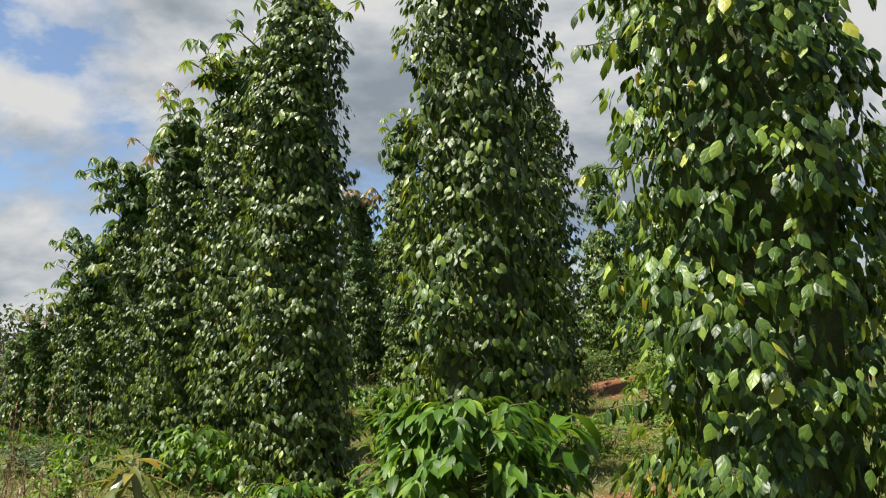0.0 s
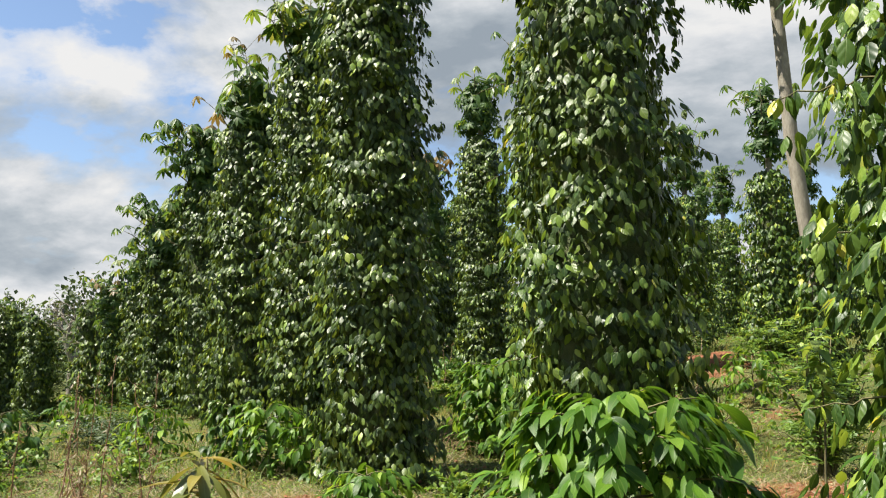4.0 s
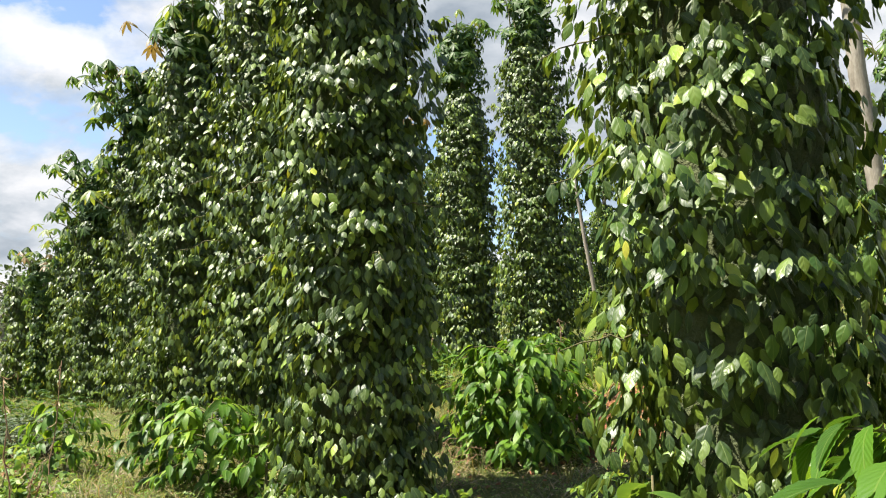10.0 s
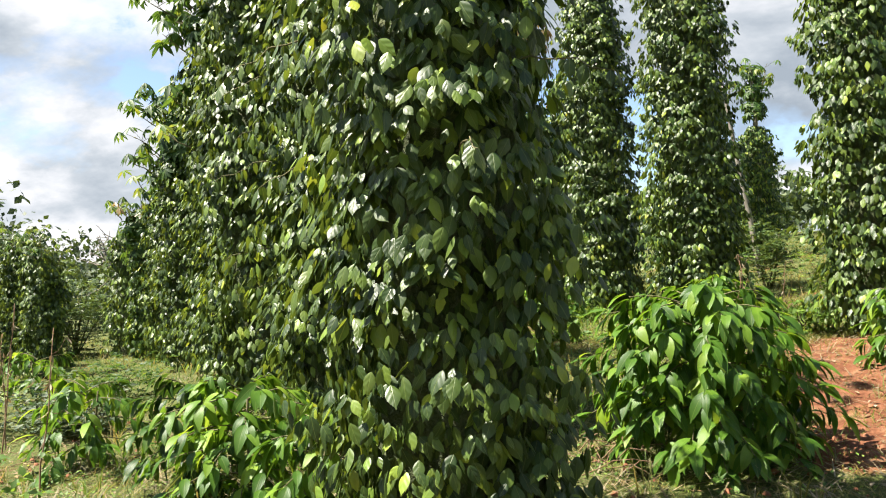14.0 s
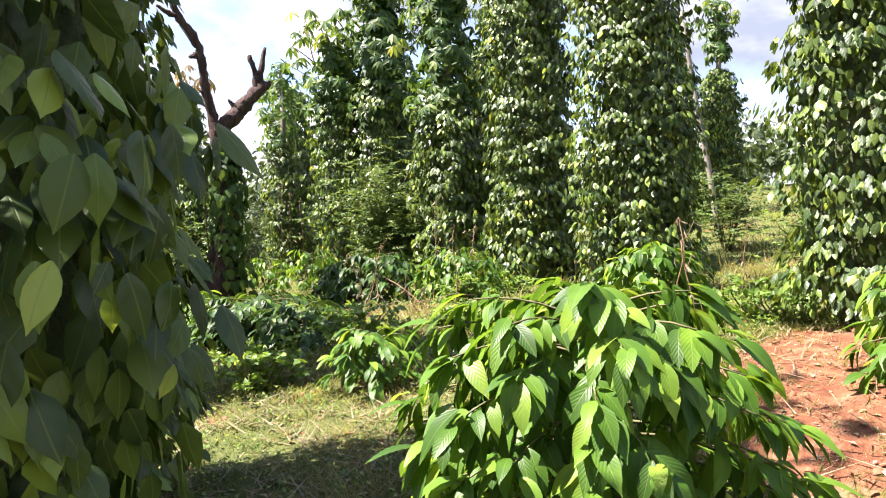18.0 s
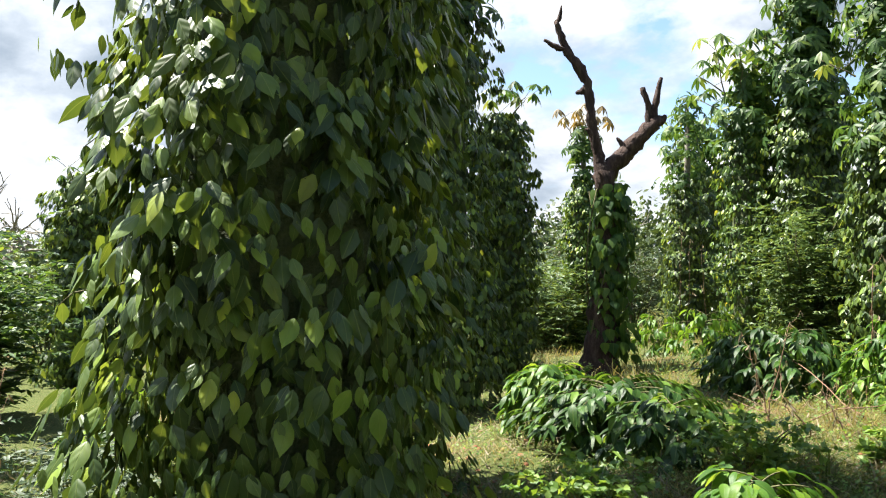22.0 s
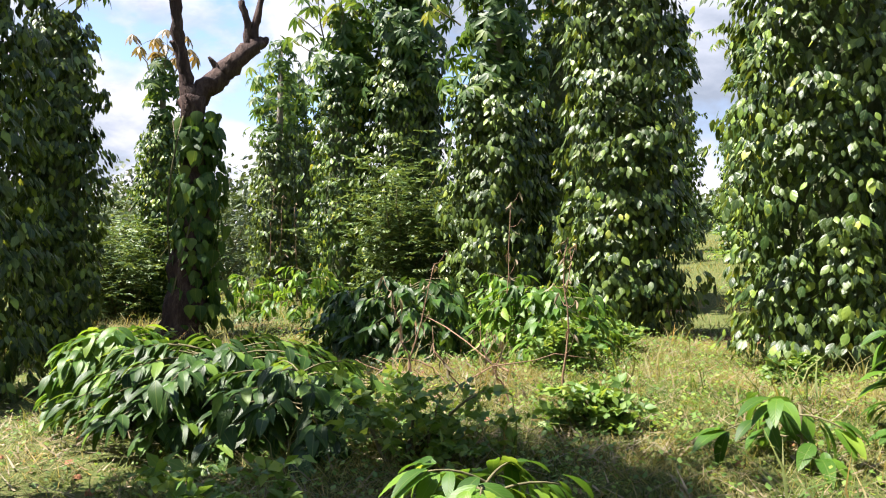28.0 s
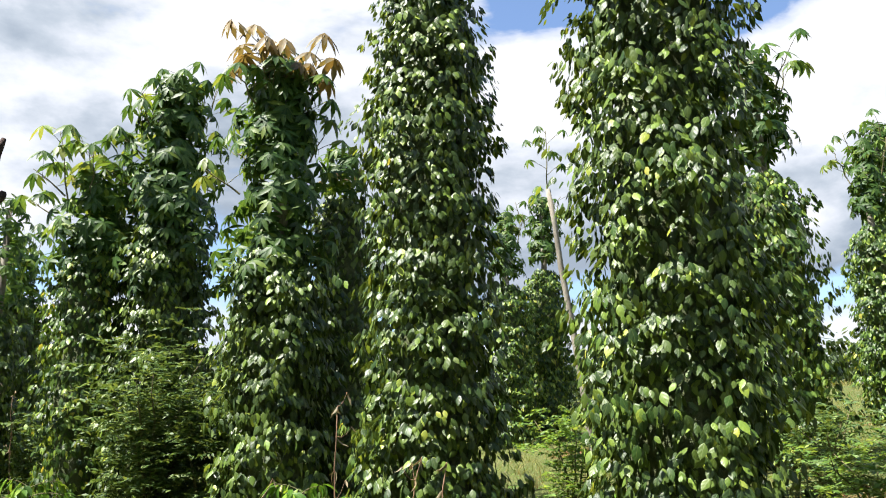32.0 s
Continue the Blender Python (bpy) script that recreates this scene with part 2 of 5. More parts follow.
WOODS = leaf_material("woods_leaf", [(0.0, (0.030, 0.060, 0.020)), (0.6, (0.050, 0.090, 0.030)), (1.0, (0.10, 0.14, 0.05))], rough=0.55, veins=5.0,
                      through_leaf=0.25)
MANGO = leaf_material("seedling_leaf", [(0.0, (0.10, 0.13, 0.03)), (0.6, (0.20, 0.21, 0.04)), (1.0, (0.32, 0.24, 0.06))], rough=0.35, veins=12.0)
WEED = leaf_material("weed_leaf", [(0.0, (0.075, 0.165, 0.022)), (0.6, (0.155, 0.29, 0.042)), (1.0, (0.27, 0.38, 0.075))], rough=0.5, veins=4.0, through_leaf=0.42)
GRASS = leaf_material("grass_blade", [(0.0, (0.08, 0.16, 0.03)), (0.45, (0.16, 0.26, 0.05)), (0.75, (0.27, 0.32, 0.09)), (1.0, (0.46, 0.38, 0.19))],
                      rough=0.6, veins=1.0, through_leaf=0.4, blotch=0.1, dry=0.34, spec=0.2, tone=0.58)
STRAW = leaf_material("dry_grass", [(0.0, (0.26, 0.19, 0.10)), (0.6, (0.40, 0.31, 0.18)), (1.0, (0.52, 0.43, 0.28))], rough=0.7, veins=1.0, through_leaf=0.2,
                      glow=(1.2, 1.0, 0.7), tone=0.62)
LITTER = leaf_material("fallen_leaf", [(0.0, (0.20, 0.11, 0.05)), (0.6, (0.38, 0.27, 0.15)), (1.0, (0.55, 0.45, 0.30))], rough=0.7, veins=5.0, through_leaf=0.1, tone=0.68)
BARK = rough_material("grey_bark", [(0.3, (0.10, 0.085, 0.065)), (0.5, (0.21, 0.19, 0.15)), (0.7, (0.32, 0.30, 0.25))], 9.0, 0.8, 0.012, (1, 1, 0.3))
DEADWOOD = rough_material("weathered_wood", [(0.3, (0.014, 0.009, 0.007)), (0.5, (0.055, 0.033, 0.025)), (0.7, (0.13, 0.092, 0.072))], 14.0, 1.0, 0.035, (1, 1, 0.25))
STEM = rough_material("green_stem", [(0.3, (0.07, 0.06, 0.03)), (0.6, (0.14, 0.13, 0.06))], 30.0, 0.4, 0.004)
DRYSTEM = rough_material("dry_stem", [(0.3, (0.13, 0.075, 0.042)), (0.6, (0.24, 0.15, 0.09))], 30.0, 0.5, 0.004)
SPIKE_GREEN = rough_material("green_peppercorns", [(0.3, (0.05, 0.09, 0.02)), (0.6, (0.12, 0.18, 0.04))], 160.0, 1.0, 0.002, rough=0.5)
CORE = rough_material("vine_stem_mass", [(0.3, (0.040, 0.060, 0.025)), (0.6, (0.095, 0.110, 0.048))], 12.0, 1.0, 0.03)


def ground_material():
    m = bpy.data.materials.new("red_earth_with_grass")
    nt = tree(m)
    pos = nt.nodes.new("ShaderNodeNewGeometry").outputs["Position"]
    a, b, c = noise_tex(nt, pos, 0.55, 6, 0.6), noise_tex(nt, pos, 6.0, 5, 0.65), noise_tex(nt, pos, 45.0, 4, 0.6)
    soil = ramp(nt, b, [(0.3, (0.10, 0.037, 0.019)), (0.52, (0.19, 0.080, 0.041)), (0.70, (0.28, 0.165, 0.092))])
    turf = ramp(nt, c, [(0.30, (0.042, 0.062, 0.016)), (0.52, (0.085, 0.105, 0.030)), (0.66, (0.14, 0.120, 0.052)), (0.78, (0.22, 0.17, 0.09))])
    at = nt.nodes.new("ShaderNodeAttribute")
    at.attribute_name = "cover"
    rag = maths(nt, "ADD", maths(nt, "MULTIPLY", a, 0.35), maths(nt, "MULTIPLY", b, 0.45))
    cover = ramp(nt, maths(nt, "ADD", at.outputs["Fac"], maths(nt, "SUBTRACT", rag, 0.4)), [(0.22, (0, 0, 0)), (0.50, (1, 1, 1))])
    p = node(nt, "ShaderNodeBsdfPrincipled", Roughness=0.95)
    p.inputs["Specular IOR Level"].default_value = 0.1
    link(nt, mix_col(nt, cover, soil, turf), p.inputs["Base Color"])
    link(nt, bump(nt, maths(nt, "ADD", b, c), 0.9, 0.03), p.inputs["Normal"])
    o = nt.nodes.new("ShaderNodeOutputMaterial")
    link(nt, p.outputs[0], o.inputs[0])
    return m


GROUND = ground_material()
GROUND_CLOD = rough_material("red_clod", [(0.3, (0.15, 0.055, 0.026)), (0.6, (0.26, 0.115, 0.058))], 20.0)


# ---- mesh helpers ----
def smooth01(v):
    v = np.clip(v, 0.0, 1.0)
    return v * v * (3 - 2 * v)


def ground_z(x, y):
    """Height of the land: level by the first rows, a low bank beyond, rising gently to one side."""
    x, y = np.asarray(x, float), np.asarray(y, float)
    u = 0.856 * x + 0.517 * (y - 20.0)
    bank = 0.75 * smooth01((y - 9.5) / 9.0) * smooth01((u + 9.5) / 8.0)
    hill = 0.12 * np.clip(u - 1.5, 0.0, 28.0) * smooth01((u - 1.0) / 3.0)
    lumps = 0.035 * np.sin(1.7 * x + 0.6 * y) * np.sin(1.3 * y - 0.8 * x) + 0.015 * np.sin(5.1 * x) * np.sin(4.3 * y + 1.0)
    return bank + hill + lumps


def build_mesh(name, verts, faces, uvs=None, smooth=True):
    """A mesh from arrays: verts (n, 3), faces (m, k) and uvs by vertex (n, 2)."""
    verts, faces = np.asarray(verts, np.float32), np.asarray(faces, np.int32)
    me = bpy.data.meshes.new(name)
    k = faces.shape[1]
    me.vertices.add(len(verts))
    me.vertices.foreach_set("co", verts.ravel())
    me.loops.add(faces.size)
    me.loops.foreach_set("vertex_index", faces.ravel())
    me.polygons.add(len(faces))
    me.polygons.foreach_set("loop_start", np.arange(0, faces.size, k, dtype=np.int32))
    if uvs is not None:
        layer = me.uv_layers.new(name="UVMap")
        layer.data.foreach_set("uv", np.asarray(uvs, np.float32)[faces.ravel()].ravel())
    me.polygons.foreach_set("use_smooth", np.full(len(faces), smooth))
    me.update(calc_edges=True)
    return me


def holder(name, x, y, z=None, turn=0.0):
    ob = new(name)
    ob.location = (x, y, float(ground_z(x, y)) if z is None else z)
    ob.rotation_euler = (0, 0, turn)
    ob.empty_display_size = 0.1
    return ob


def part(name, me, material, parent, label="", kind=""):
    ob = new(name, me)
    if material and not me.materials:
        me.materials.append(material)
    ob.parent = parent
    return tagged(ob, label=label, kind=kind)


def leaf_template(length, width, profile, droop=0.12, fold=0.18, wave=0.0):
    """A leaf blade with its base at the origin, its tip towards +y and its face towards +z: verts, quads, uvs.
    profile: (place along, half width) rows; the midrib lies lower than the edges."""
    v, uv = [], []
    for i, (t, h) in enumerate(profile):
        z0 = -droop * length * t * t
        lift = fold * h * width + (wave * width * (1 if i % 2 else -1) if 0 < t < 1 else 0)
        for side in (-1, 0, 1):
            v.append((side * h * width, t * length, z0 + (lift if side else 0.0)))
            uv.append((0.5 + 0.5 * side * min(1.0, h * 2), t))
    f = []
    for i in range(len(profile) - 1):
        a = 3 * i
        f += [(a, a + 1, a + 4, a + 3), (a + 1, a + 2, a + 5, a + 4)]
    return np.array(v), np.array(f), np.array(uv)


HEART = [(0.0, 0.05), (0.08, 0.23), (0.22, 0.42), (0.40, 0.50), (0.58, 0.45), (0.75, 0.28), (0.89, 0.10), (1.0, 0.005)]
HEART_FAR = [(0.0, 0.10), (0.30, 0.50), (0.70, 0.34), (1.0, 0.02)]
LONG = [(0.0, 0.03), (0.11, 0.22), (0.24, 0.39), (0.38, 0.48), (0.52, 0.50), (0.66, 0.44), (0.80, 0.29), (0.92, 0.10), (1.0, 0.01)]
RIBBED = [(i / 18, 0.5 * math.sin(math.pi * (i / 18) ** 0.85) ** 0.8 + 0.01) for i in range(19)]
LONG_FAR = [(0.0, 0.05), (0.30, 0.45), (0.65, 0.45), (1.0, 0.02)]
FAR2 = [(0.0, 0.12), (0.45, 0.5), (1.0, 0.04)]


def frames(direction, normal):
    """Turns (n, 3, 3) whose y runs along direction and whose z is near normal."""
    y = direction / np.linalg.norm(direction, axis=1, keepdims=True)
    x = np.cross(y, normal)
    x /= np.linalg.norm(x, axis=1, keepdims=True) + 1e-9
    z = np.cross(x, y)
    return np.stack([x, y, z], 2)


def scatter(template, places, turns, sizes):
    v, f, uv = template
    n, k = len(places), len(v)
    out = np.einsum("nij,kj->nki", turns * np.asarray(sizes)[:, None, None], v) + places[:, None, :]
    faces = (f[None] + (np.arange(n) * k)[:, None, None]).reshape(-1, f.shape[1])
    return out.reshape(-1, 3), faces, np.tile(uv, (n, 1))


def merge(*sets):
    vs, fs, us, base = [], [], [], 0
    for v, f, u in sets:
        vs.append(v), fs.append(f + base), us.append(u)
        base += len(v)
    return np.concatenate(vs), np.concatenate(fs), np.concatenate(us)


def tube(points, radii, sides=7, seed=0, rough=0.0):
    """A tapered limb along points: verts, quads, uvs."""
    rng = np.random.default_rng(seed)
    pts = np.asarray(points, float)
    tang = np.gradient(pts, axis=0)
    tang /= np.linalg.norm(tang, axis=1, keepdims=True)
    ref = np.array([0.31, 0.95, 0.05])
    v, uv, f = [], [], []
    for i, (p, d, r) in enumerate(zip(pts, tang, radii)):
        a = np.cross(d, ref)
        a /= np.linalg.norm(a)
        b = np.cross(d, a)
        for k in range(sides):
            w = 2 * math.pi * k / sides
            q = r * (1 + rough * rng.uniform(-1, 1))
            v.append(p + q * (math.cos(w) * a + math.sin(w) * b))
            uv.append((k / sides, i / len(pts)))
    for i in range(len(pts) - 1):
        for k in range(sides):
            a, b = i * sides + k, i * sides + (k + 1) % sides
            f.append((a, b, b + sides, a + sides))
    end = len(v)
    v.append(pts[-1])
    uv.append((0.5, 1.0))
    last = (len(pts) - 1) * sides
    for k in range(0, sides, 1):
        f.append((last + k, last + (k + 1) % sides, end, end))
    return np.array(v), np.array(f), np.array(uv)


def tube_mesh(name, *tubes):
    v, f, u = merge(*tubes)
    quads = f[f[:, 2] != f[:, 3]]
    caps = f[f[:, 2] == f[:, 3]][:, :3]
    me = build_mesh(name, v, quads, u)
    if len(caps):
        bm = bmesh.new()
        bm.from_mesh(me)
        bm.verts.ensure_lookup_table()
        for a, b, c in caps:
            face = bm.faces.new((bm.verts[a], bm.verts[b], bm.verts[c]))
            face.smooth = True
        bm.to_mesh(me)
        bm.free()
    return me


def bent(a, b, sag=0.0, n=6, jitter=0.0, rng=None):
    a, b = np.asarray(a, float), np.asarray(b, float)
    t = np.linspace(0, 1, n)[:, None]
    p = a + (b - a) * t
    p[:, 2] -= sag * (4 * t[:, 0] * (1 - t[:, 0]))
    if jitter and rng is not None:
        p[1:-1] += rng.normal(0, jitter, (n - 2, 3))
    return p


# ---- leaves that are objects of their own share these meshes ----
def shared_leaves(name, lengths, ratio, profile, material, low=0.12, **bend):
    out = []
    for i, length in enumerate(lengths):
        v, f, u = leaf_template(length, length * ratio, profile, droop=low + 0.12 * i, **bend)
        me = build_mesh(name, v, f, u)
        me.materials.append(material)
        out.append(me)
    return out


def leaf_objects(name, meshes, parent, places, turns, sizes, seed=0):
    rng = np.random.default_rng(seed)
    for p, r, s in zip(places, turns, sizes):
        ob = new(name, meshes[int(rng.integers(len(meshes)))])
        ob.parent = parent
        m = Matrix(r.tolist()).to_4x4()
        m.translation = p
        ob.matrix_basis = m @ Matrix.Diagonal((s, s, s, 1))


PEPPER_LEAVES = shared_leaves("pepper_leaf", (0.108, 0.120, 0.098), 0.56, HEART, PEPPER, fold=-0.22)
FRESH_LEAVES = shared_leaves("fresh_pepper_leaf", (0.108, 0.120, 0.098), 0.56, HEART, PEPPER_FRESH, fold=-0.22)
COFFEE_LEAVES = shared_leaves("coffee_leaf", (0.175, 0.19, 0.16), 0.42, RIBBED, COFFEE, low=0.38, wave=0.014, fold=0.22)

# coffee leaves with the shade painted into their colour
SHADED_COFFEE_LEAVES = shared_leaves("shaded_coffee_leaf", (0.175, 0.19, 0.16), 0.42, RIBBED, COFFEE_SHADED, low=0.38, wave=0.014, fold=0.22)


# ---- the land ----
# mounds of turned soil: x, y, radius, height
MOUNDS = [(-4.4, 8.6, 0.8, 0.10), (0.7, 14.3, 0.6, 0.06), (1.6, 15.1, 0.6, 0.10), (-2.5, 21.3, 0.35, 0.05), (2.4, 9.4, 0.9, 0.12), (-2.3, 9.3, 0.55, 0.05),
          (0.5, 12.9, 0.5, 0.02), (0.4, 17.7, 0.5, 0.05), (0.4, 23.0, 0.6, 0.08), (4.5, 22.5, 1.3, 0.2), (1.3, 13.4, 0.4, 0.03), (0.95, 15.8, 0.5, 0.05), (1.5, 16.5, 0.4, 0.05)]
def cover_at(x, y):
    """How much grass grows at a place, 0 bare earth to 1 thick turf."""
    x, y = np.asarray(x, float), np.asarray(y, float)
    c = 0.70 + 0.26 * np.sin(0.83 * x + 1.9 * np.sin(0.37 * y)) * np.sin(0.71 * y + 1.3 * np.sin(0.53 * x + 1.0))
    c += 0.16 * np.sin(2.9 * x - 1.1 * y) * np.sin(2.3 * y + 0.7 * x) + 0.08 * np.sin(7.1 * x + 2.0 * y) * np.sin(6.3 * y - 3.0 * x)
    for mx, my, mr, mh in MOUNDS:
        c -= 1.1 * np.exp(-((x - mx) ** 2 + (y - my) ** 2) / (1.3 * mr * mr))
    return np.clip(c, 0, 1)


def make_ground():
    near = np.concatenate([np.linspace(-2500, -60, 8)[:-1], np.linspace(-60, -20, 15)[:-1], np.arange(-20, 14, 0.22), np.linspace(14, 60, 18)[1:], np.linspace(60, 2500, 9)[1:]])
    ahead = np.concatenate([np.linspace(-2500, -40, 8)[:-1], np.linspace(-40, -4, 10)[:-1], np.arange(-4, 34, 0.22), np.linspace(34, 90, 18)[1:], np.linspace(90, 2500, 9)[1:]])
    gx, gy = np.meshgrid(near, ahead)
    gz = ground_z(gx, gy)
    rng = np.random.default_rng(5)
    gz += rng.normal(0, 0.008, gz.shape)
    # low mounds of turned red soil
    for mx, my, mr, mh in MOUNDS:
        gz += mh * np.exp(-((gx - mx) ** 2 + (gy - my) ** 2) / (mr * mr))
    nx, ny = len(near), len(ahead)
    i = (np.arange(ny - 1)[:, None] * nx + np.arange(nx - 1)[None]).ravel()
    ob = new("ground", build_mesh("ground", np.stack([gx, gy, gz], 2).reshape(-1, 3), np.stack([i, i + 1, i + nx + 1, i + nx], 1)))
    ob.data.materials.append(GROUND)
    layer = ob.data.attributes.new("cover", "FLOAT", "POINT")
    layer.data.foreach_set("value", cover_at(gx.ravel(), gy.ravel()).astype(np.float32))
    tagged(ob, "red laterite earth with patchy green and dry grass", "ground", kind="structure")


make_ground()


# ---- pepper pillars ----
SPIKE = tube_mesh("pepper_spike", tube([(0, 0, 0.03), (0.004, 0, 0.0), (0.006, 0, -0.03), (0.004, 0.003, -0.06), (0.0, 0.004, -0.09), (0.0, 0.004, -0.115)],
                                       [0.0015, 0.005, 0.0075, 0.007, 0.006, 0.003], 7, 3, 0.35))
SPIKE.materials.append(SPIKE_GREEN)


def radius_at(R, H, z, th, ph):
    t = z / H
    r = R * (1.02 - 0.12 * t) * (1.0 - 0.6 * smooth01((t - 0.86) / 0.17))
    r = r * (1 + 0.07 * np.sin(2 * th + 3.1 * z + ph) + 0.05 * np.sin(5 * th - 2.3 * z + 2 * ph) + 0.05 * np.sin(7.7 * z + 1.7 * ph) + 0.05 * np.sin(7 * th + 6.1 * z + 3 * ph) * np.sin(9.3 * z - 3 * th))
    return r


def vine_leaves(rng, R, H, count, z0=0.12, loose=1.0, dent=None):
    """Hanging leaves all round a pillar: an inner coat, and outer tufts where side shoots stand out and droop."""
    ph = rng.uniform(0, 6.28)
    per = 12
    nb = int(count * 0.52) // per
    n1 = count - nb * per
    tz = z0 + 0.1 + (H - z0 - 0.1) * rng.uniform(0, 1, nb)
    tth = rng.uniform(0, 2 * math.pi, nb)
    # side shoots stand out in uneven tiers, their leaves hanging in fringes over shaded hollows
    step = 0.34
    ledge = 0.22 * np.sin(2 * tth + ph) + 0.16 * np.sin(5 * tth + 2.1 * ph)
    tz = np.where(rng.uniform(0, 1, nb) < 0.60, (np.round((tz - ledge) / step) * step + ledge) + rng.normal(0, 0.05, nb), tz)
    tz = np.clip(tz, z0 + 0.1, H)
    treach = rng.uniform(0.76, 1.16, nb) + (rng.uniform(0, 1, nb) < 0.10) * rng.uniform(0.06, 0.28, nb) * loose
    j = np.tile(np.arange(per), nb)
    along = (j - 5.5) / 5.5 + rng.normal(0, 0.12, nb * per)
    th = np.concatenate([rng.uniform(0, 2 * math.pi, n1), np.repeat(tth, per) + along * 0.15 / R])
    z = np.concatenate([z0 + (H - z0) * rng.uniform(0, 1, n1), np.repeat(tz, per) - 0.06 * along ** 2 + rng.normal(0, 0.022, nb * per)])
    reach = np.concatenate([rng.uniform(0.50, 0.80, n1), np.repeat(treach, per) - 0.05 * along ** 2 - rng.uniform(0, 0.10, nb * per)])
    fan = np.concatenate([rng.normal(0, 0.55, n1), along * 0.38 + rng.normal(0, 0.40, nb * per)])
    n = len(th)
    rad = radius_at(R, H, np.clip(z, 0, H), th, ph) * reach
    if dent:
        rad *= 1 - dent[1] * np.exp(-(((th - dent[0] + math.pi) % (2 * math.pi) - math.pi) / 0.6) ** 2)
    o = np.stack([np.cos(th), np.sin(th), 0 * th], 1)
    tg = np.stack([-np.sin(th), np.cos(th), 0 * th], 1)
    up = np.array([0, 0, 1.0])
    places = o * rad[:, None]
    places[:, 2] = np.maximum(z, 0.06)
    outer = (np.arange(n) >= n1)[:, None]
    # leaves hang; those of most side shoots are held out to the light
    held = np.concatenate([np.zeros(n1), np.repeat(rng.uniform(0, 1, nb) < 0.80, per) * rng.uniform(0.15, 0.85, nb * per)])[:, None]
    d = -up * rng.uniform(0.75, 1.15, (n, 1)) + o * (rng.uniform(-0.05, 0.28, (n, 1)) + held) + tg * fan[:, None]
    nm = o * rng.uniform(0.6, 1.0, (n, 1)) + up * (rng.uniform(0.0, 0.3, (n, 1)) + 0.3 * outer + 0.45 * held) + tg * (0.30 * fan)[:, None] + rng.normal(0, 0.38, (n, 3))
    sizes = rng.uniform(0.62, 1.24, n) * np.where(rng.uniform(0, 1, n) < 0.10, 0.7, 1.0)
    return places, frames(d, nm), sizes, outer[:, 0]


def palmate(rng, centre, stalk_dir, leaflet, count=6, droop=0.5):
    """One palmate leaf: leaflets spreading from the end of a stalk."""
    a = np.linspace(0, 2 * math.pi, count, endpoint=False) + rng.uniform(0, 1)
    axis = stalk_dir / np.linalg.norm(stalk_dir)
    e1 = np.cross(axis, [0.3, 0.9, 0.2])
    e1 /= np.linalg.norm(e1)
    e2 = np.cross(axis, e1)
    d = np.cos(a)[:, None] * e1 + np.sin(a)[:, None] * e2 + axis * 0.15 - np.array([0, 0, droop])
    return np.repeat(centre[None], count, 0), frames(d, np.repeat(axis[None], count, 0)), rng.uniform(0.8, 1.15, count) * leaflet


def sprout(parent, rng, base, height, whorls, leaflet, material, label, lean=(0, 0), detail=LONG_FAR):
    """An upright shoot of the support tree with palmate leaves on long stalks."""
    base = np.asarray(base, float)
    tip = base + np.array([lean[0], lean[1], height])
    axis = bent(base, tip, -0.0, 5, 0.02, rng)
    tubes = [tube(axis, np.linspace(0.016, 0.006, 5), 5)]
    sets = []
    for k in range(whorls):
        t = 0.25 + 0.75 * (k + 0.5) / whorls
        p = base + (tip - base) * t
        w = k * 2.4 + rng.uniform(-0.4, 0.4)
        out = np.array([math.cos(w), math.sin(w), rng.uniform(0.3, 0.9)])
        c = p + out * rng.uniform(0.26, 0.50) * (1.25 - 0.5 * t)
        tubes.append(tube(bent(p, c, -0.02, 4), np.linspace(0.006, 0.003, 4), 4))
        sets.append(palmate(rng, c, out * 0.6 + np.array([0, 0, 0.8]), leaflet, int(rng.integers(6, 9)), rng.uniform(0.55, 1.2)))
    stem = part("sprout", tube_mesh("sprout", *tubes), STEM, parent, label)
    pl, tr, sz = (np.concatenate(a) for a in zip(*sets))
    v, f, u = scatter(leaf_template(1.0, 0.30, detail, droop=0.2, fold=0.2), pl, tr, sz)
    part("palmate_foliage", build_mesh("palmate_foliage", v, f, u), material, stem, kind="stuff")
    return stem


def crown(parent, rng, z0, z1, radius, whorls, leaflet, material, name="crown", lean=(0.0, 0.0)):
    """Palmate foliage of the support tree in a column round its stem."""
    sets = []
    for k in range(whorls):
        t = rng.uniform(0, 1)
        w = rng.uniform(0, 6.283)
        rr = radius * (1.0 - 0.45 * t ** 3) * math.sqrt(rng.uniform(0.1, 1)) * (0.85 + 0.25 * math.sin(11 * t + 2 * w))
        c = np.array([math.cos(w) * rr + lean[0] * 0.9, math.sin(w) * rr + lean[1] * 0.9, z0 + (z1 - z0) * t])
        out = np.array([math.cos(w), math.sin(w), rng.uniform(0.2, 1.0)])
        sets.append(palmate(rng, c, out, leaflet, 6, rng.uniform(0.3, 0.9)))
    pl, tr, sz = (np.concatenate(a) for a in zip(*sets))
    v, f, u = scatter(leaf_template(1.0, 0.32, LONG_FAR, droop=0.25, fold=0.2), pl, tr, sz)
    return part(name, build_mesh(name, v, f, u), material, parent, kind="stuff")


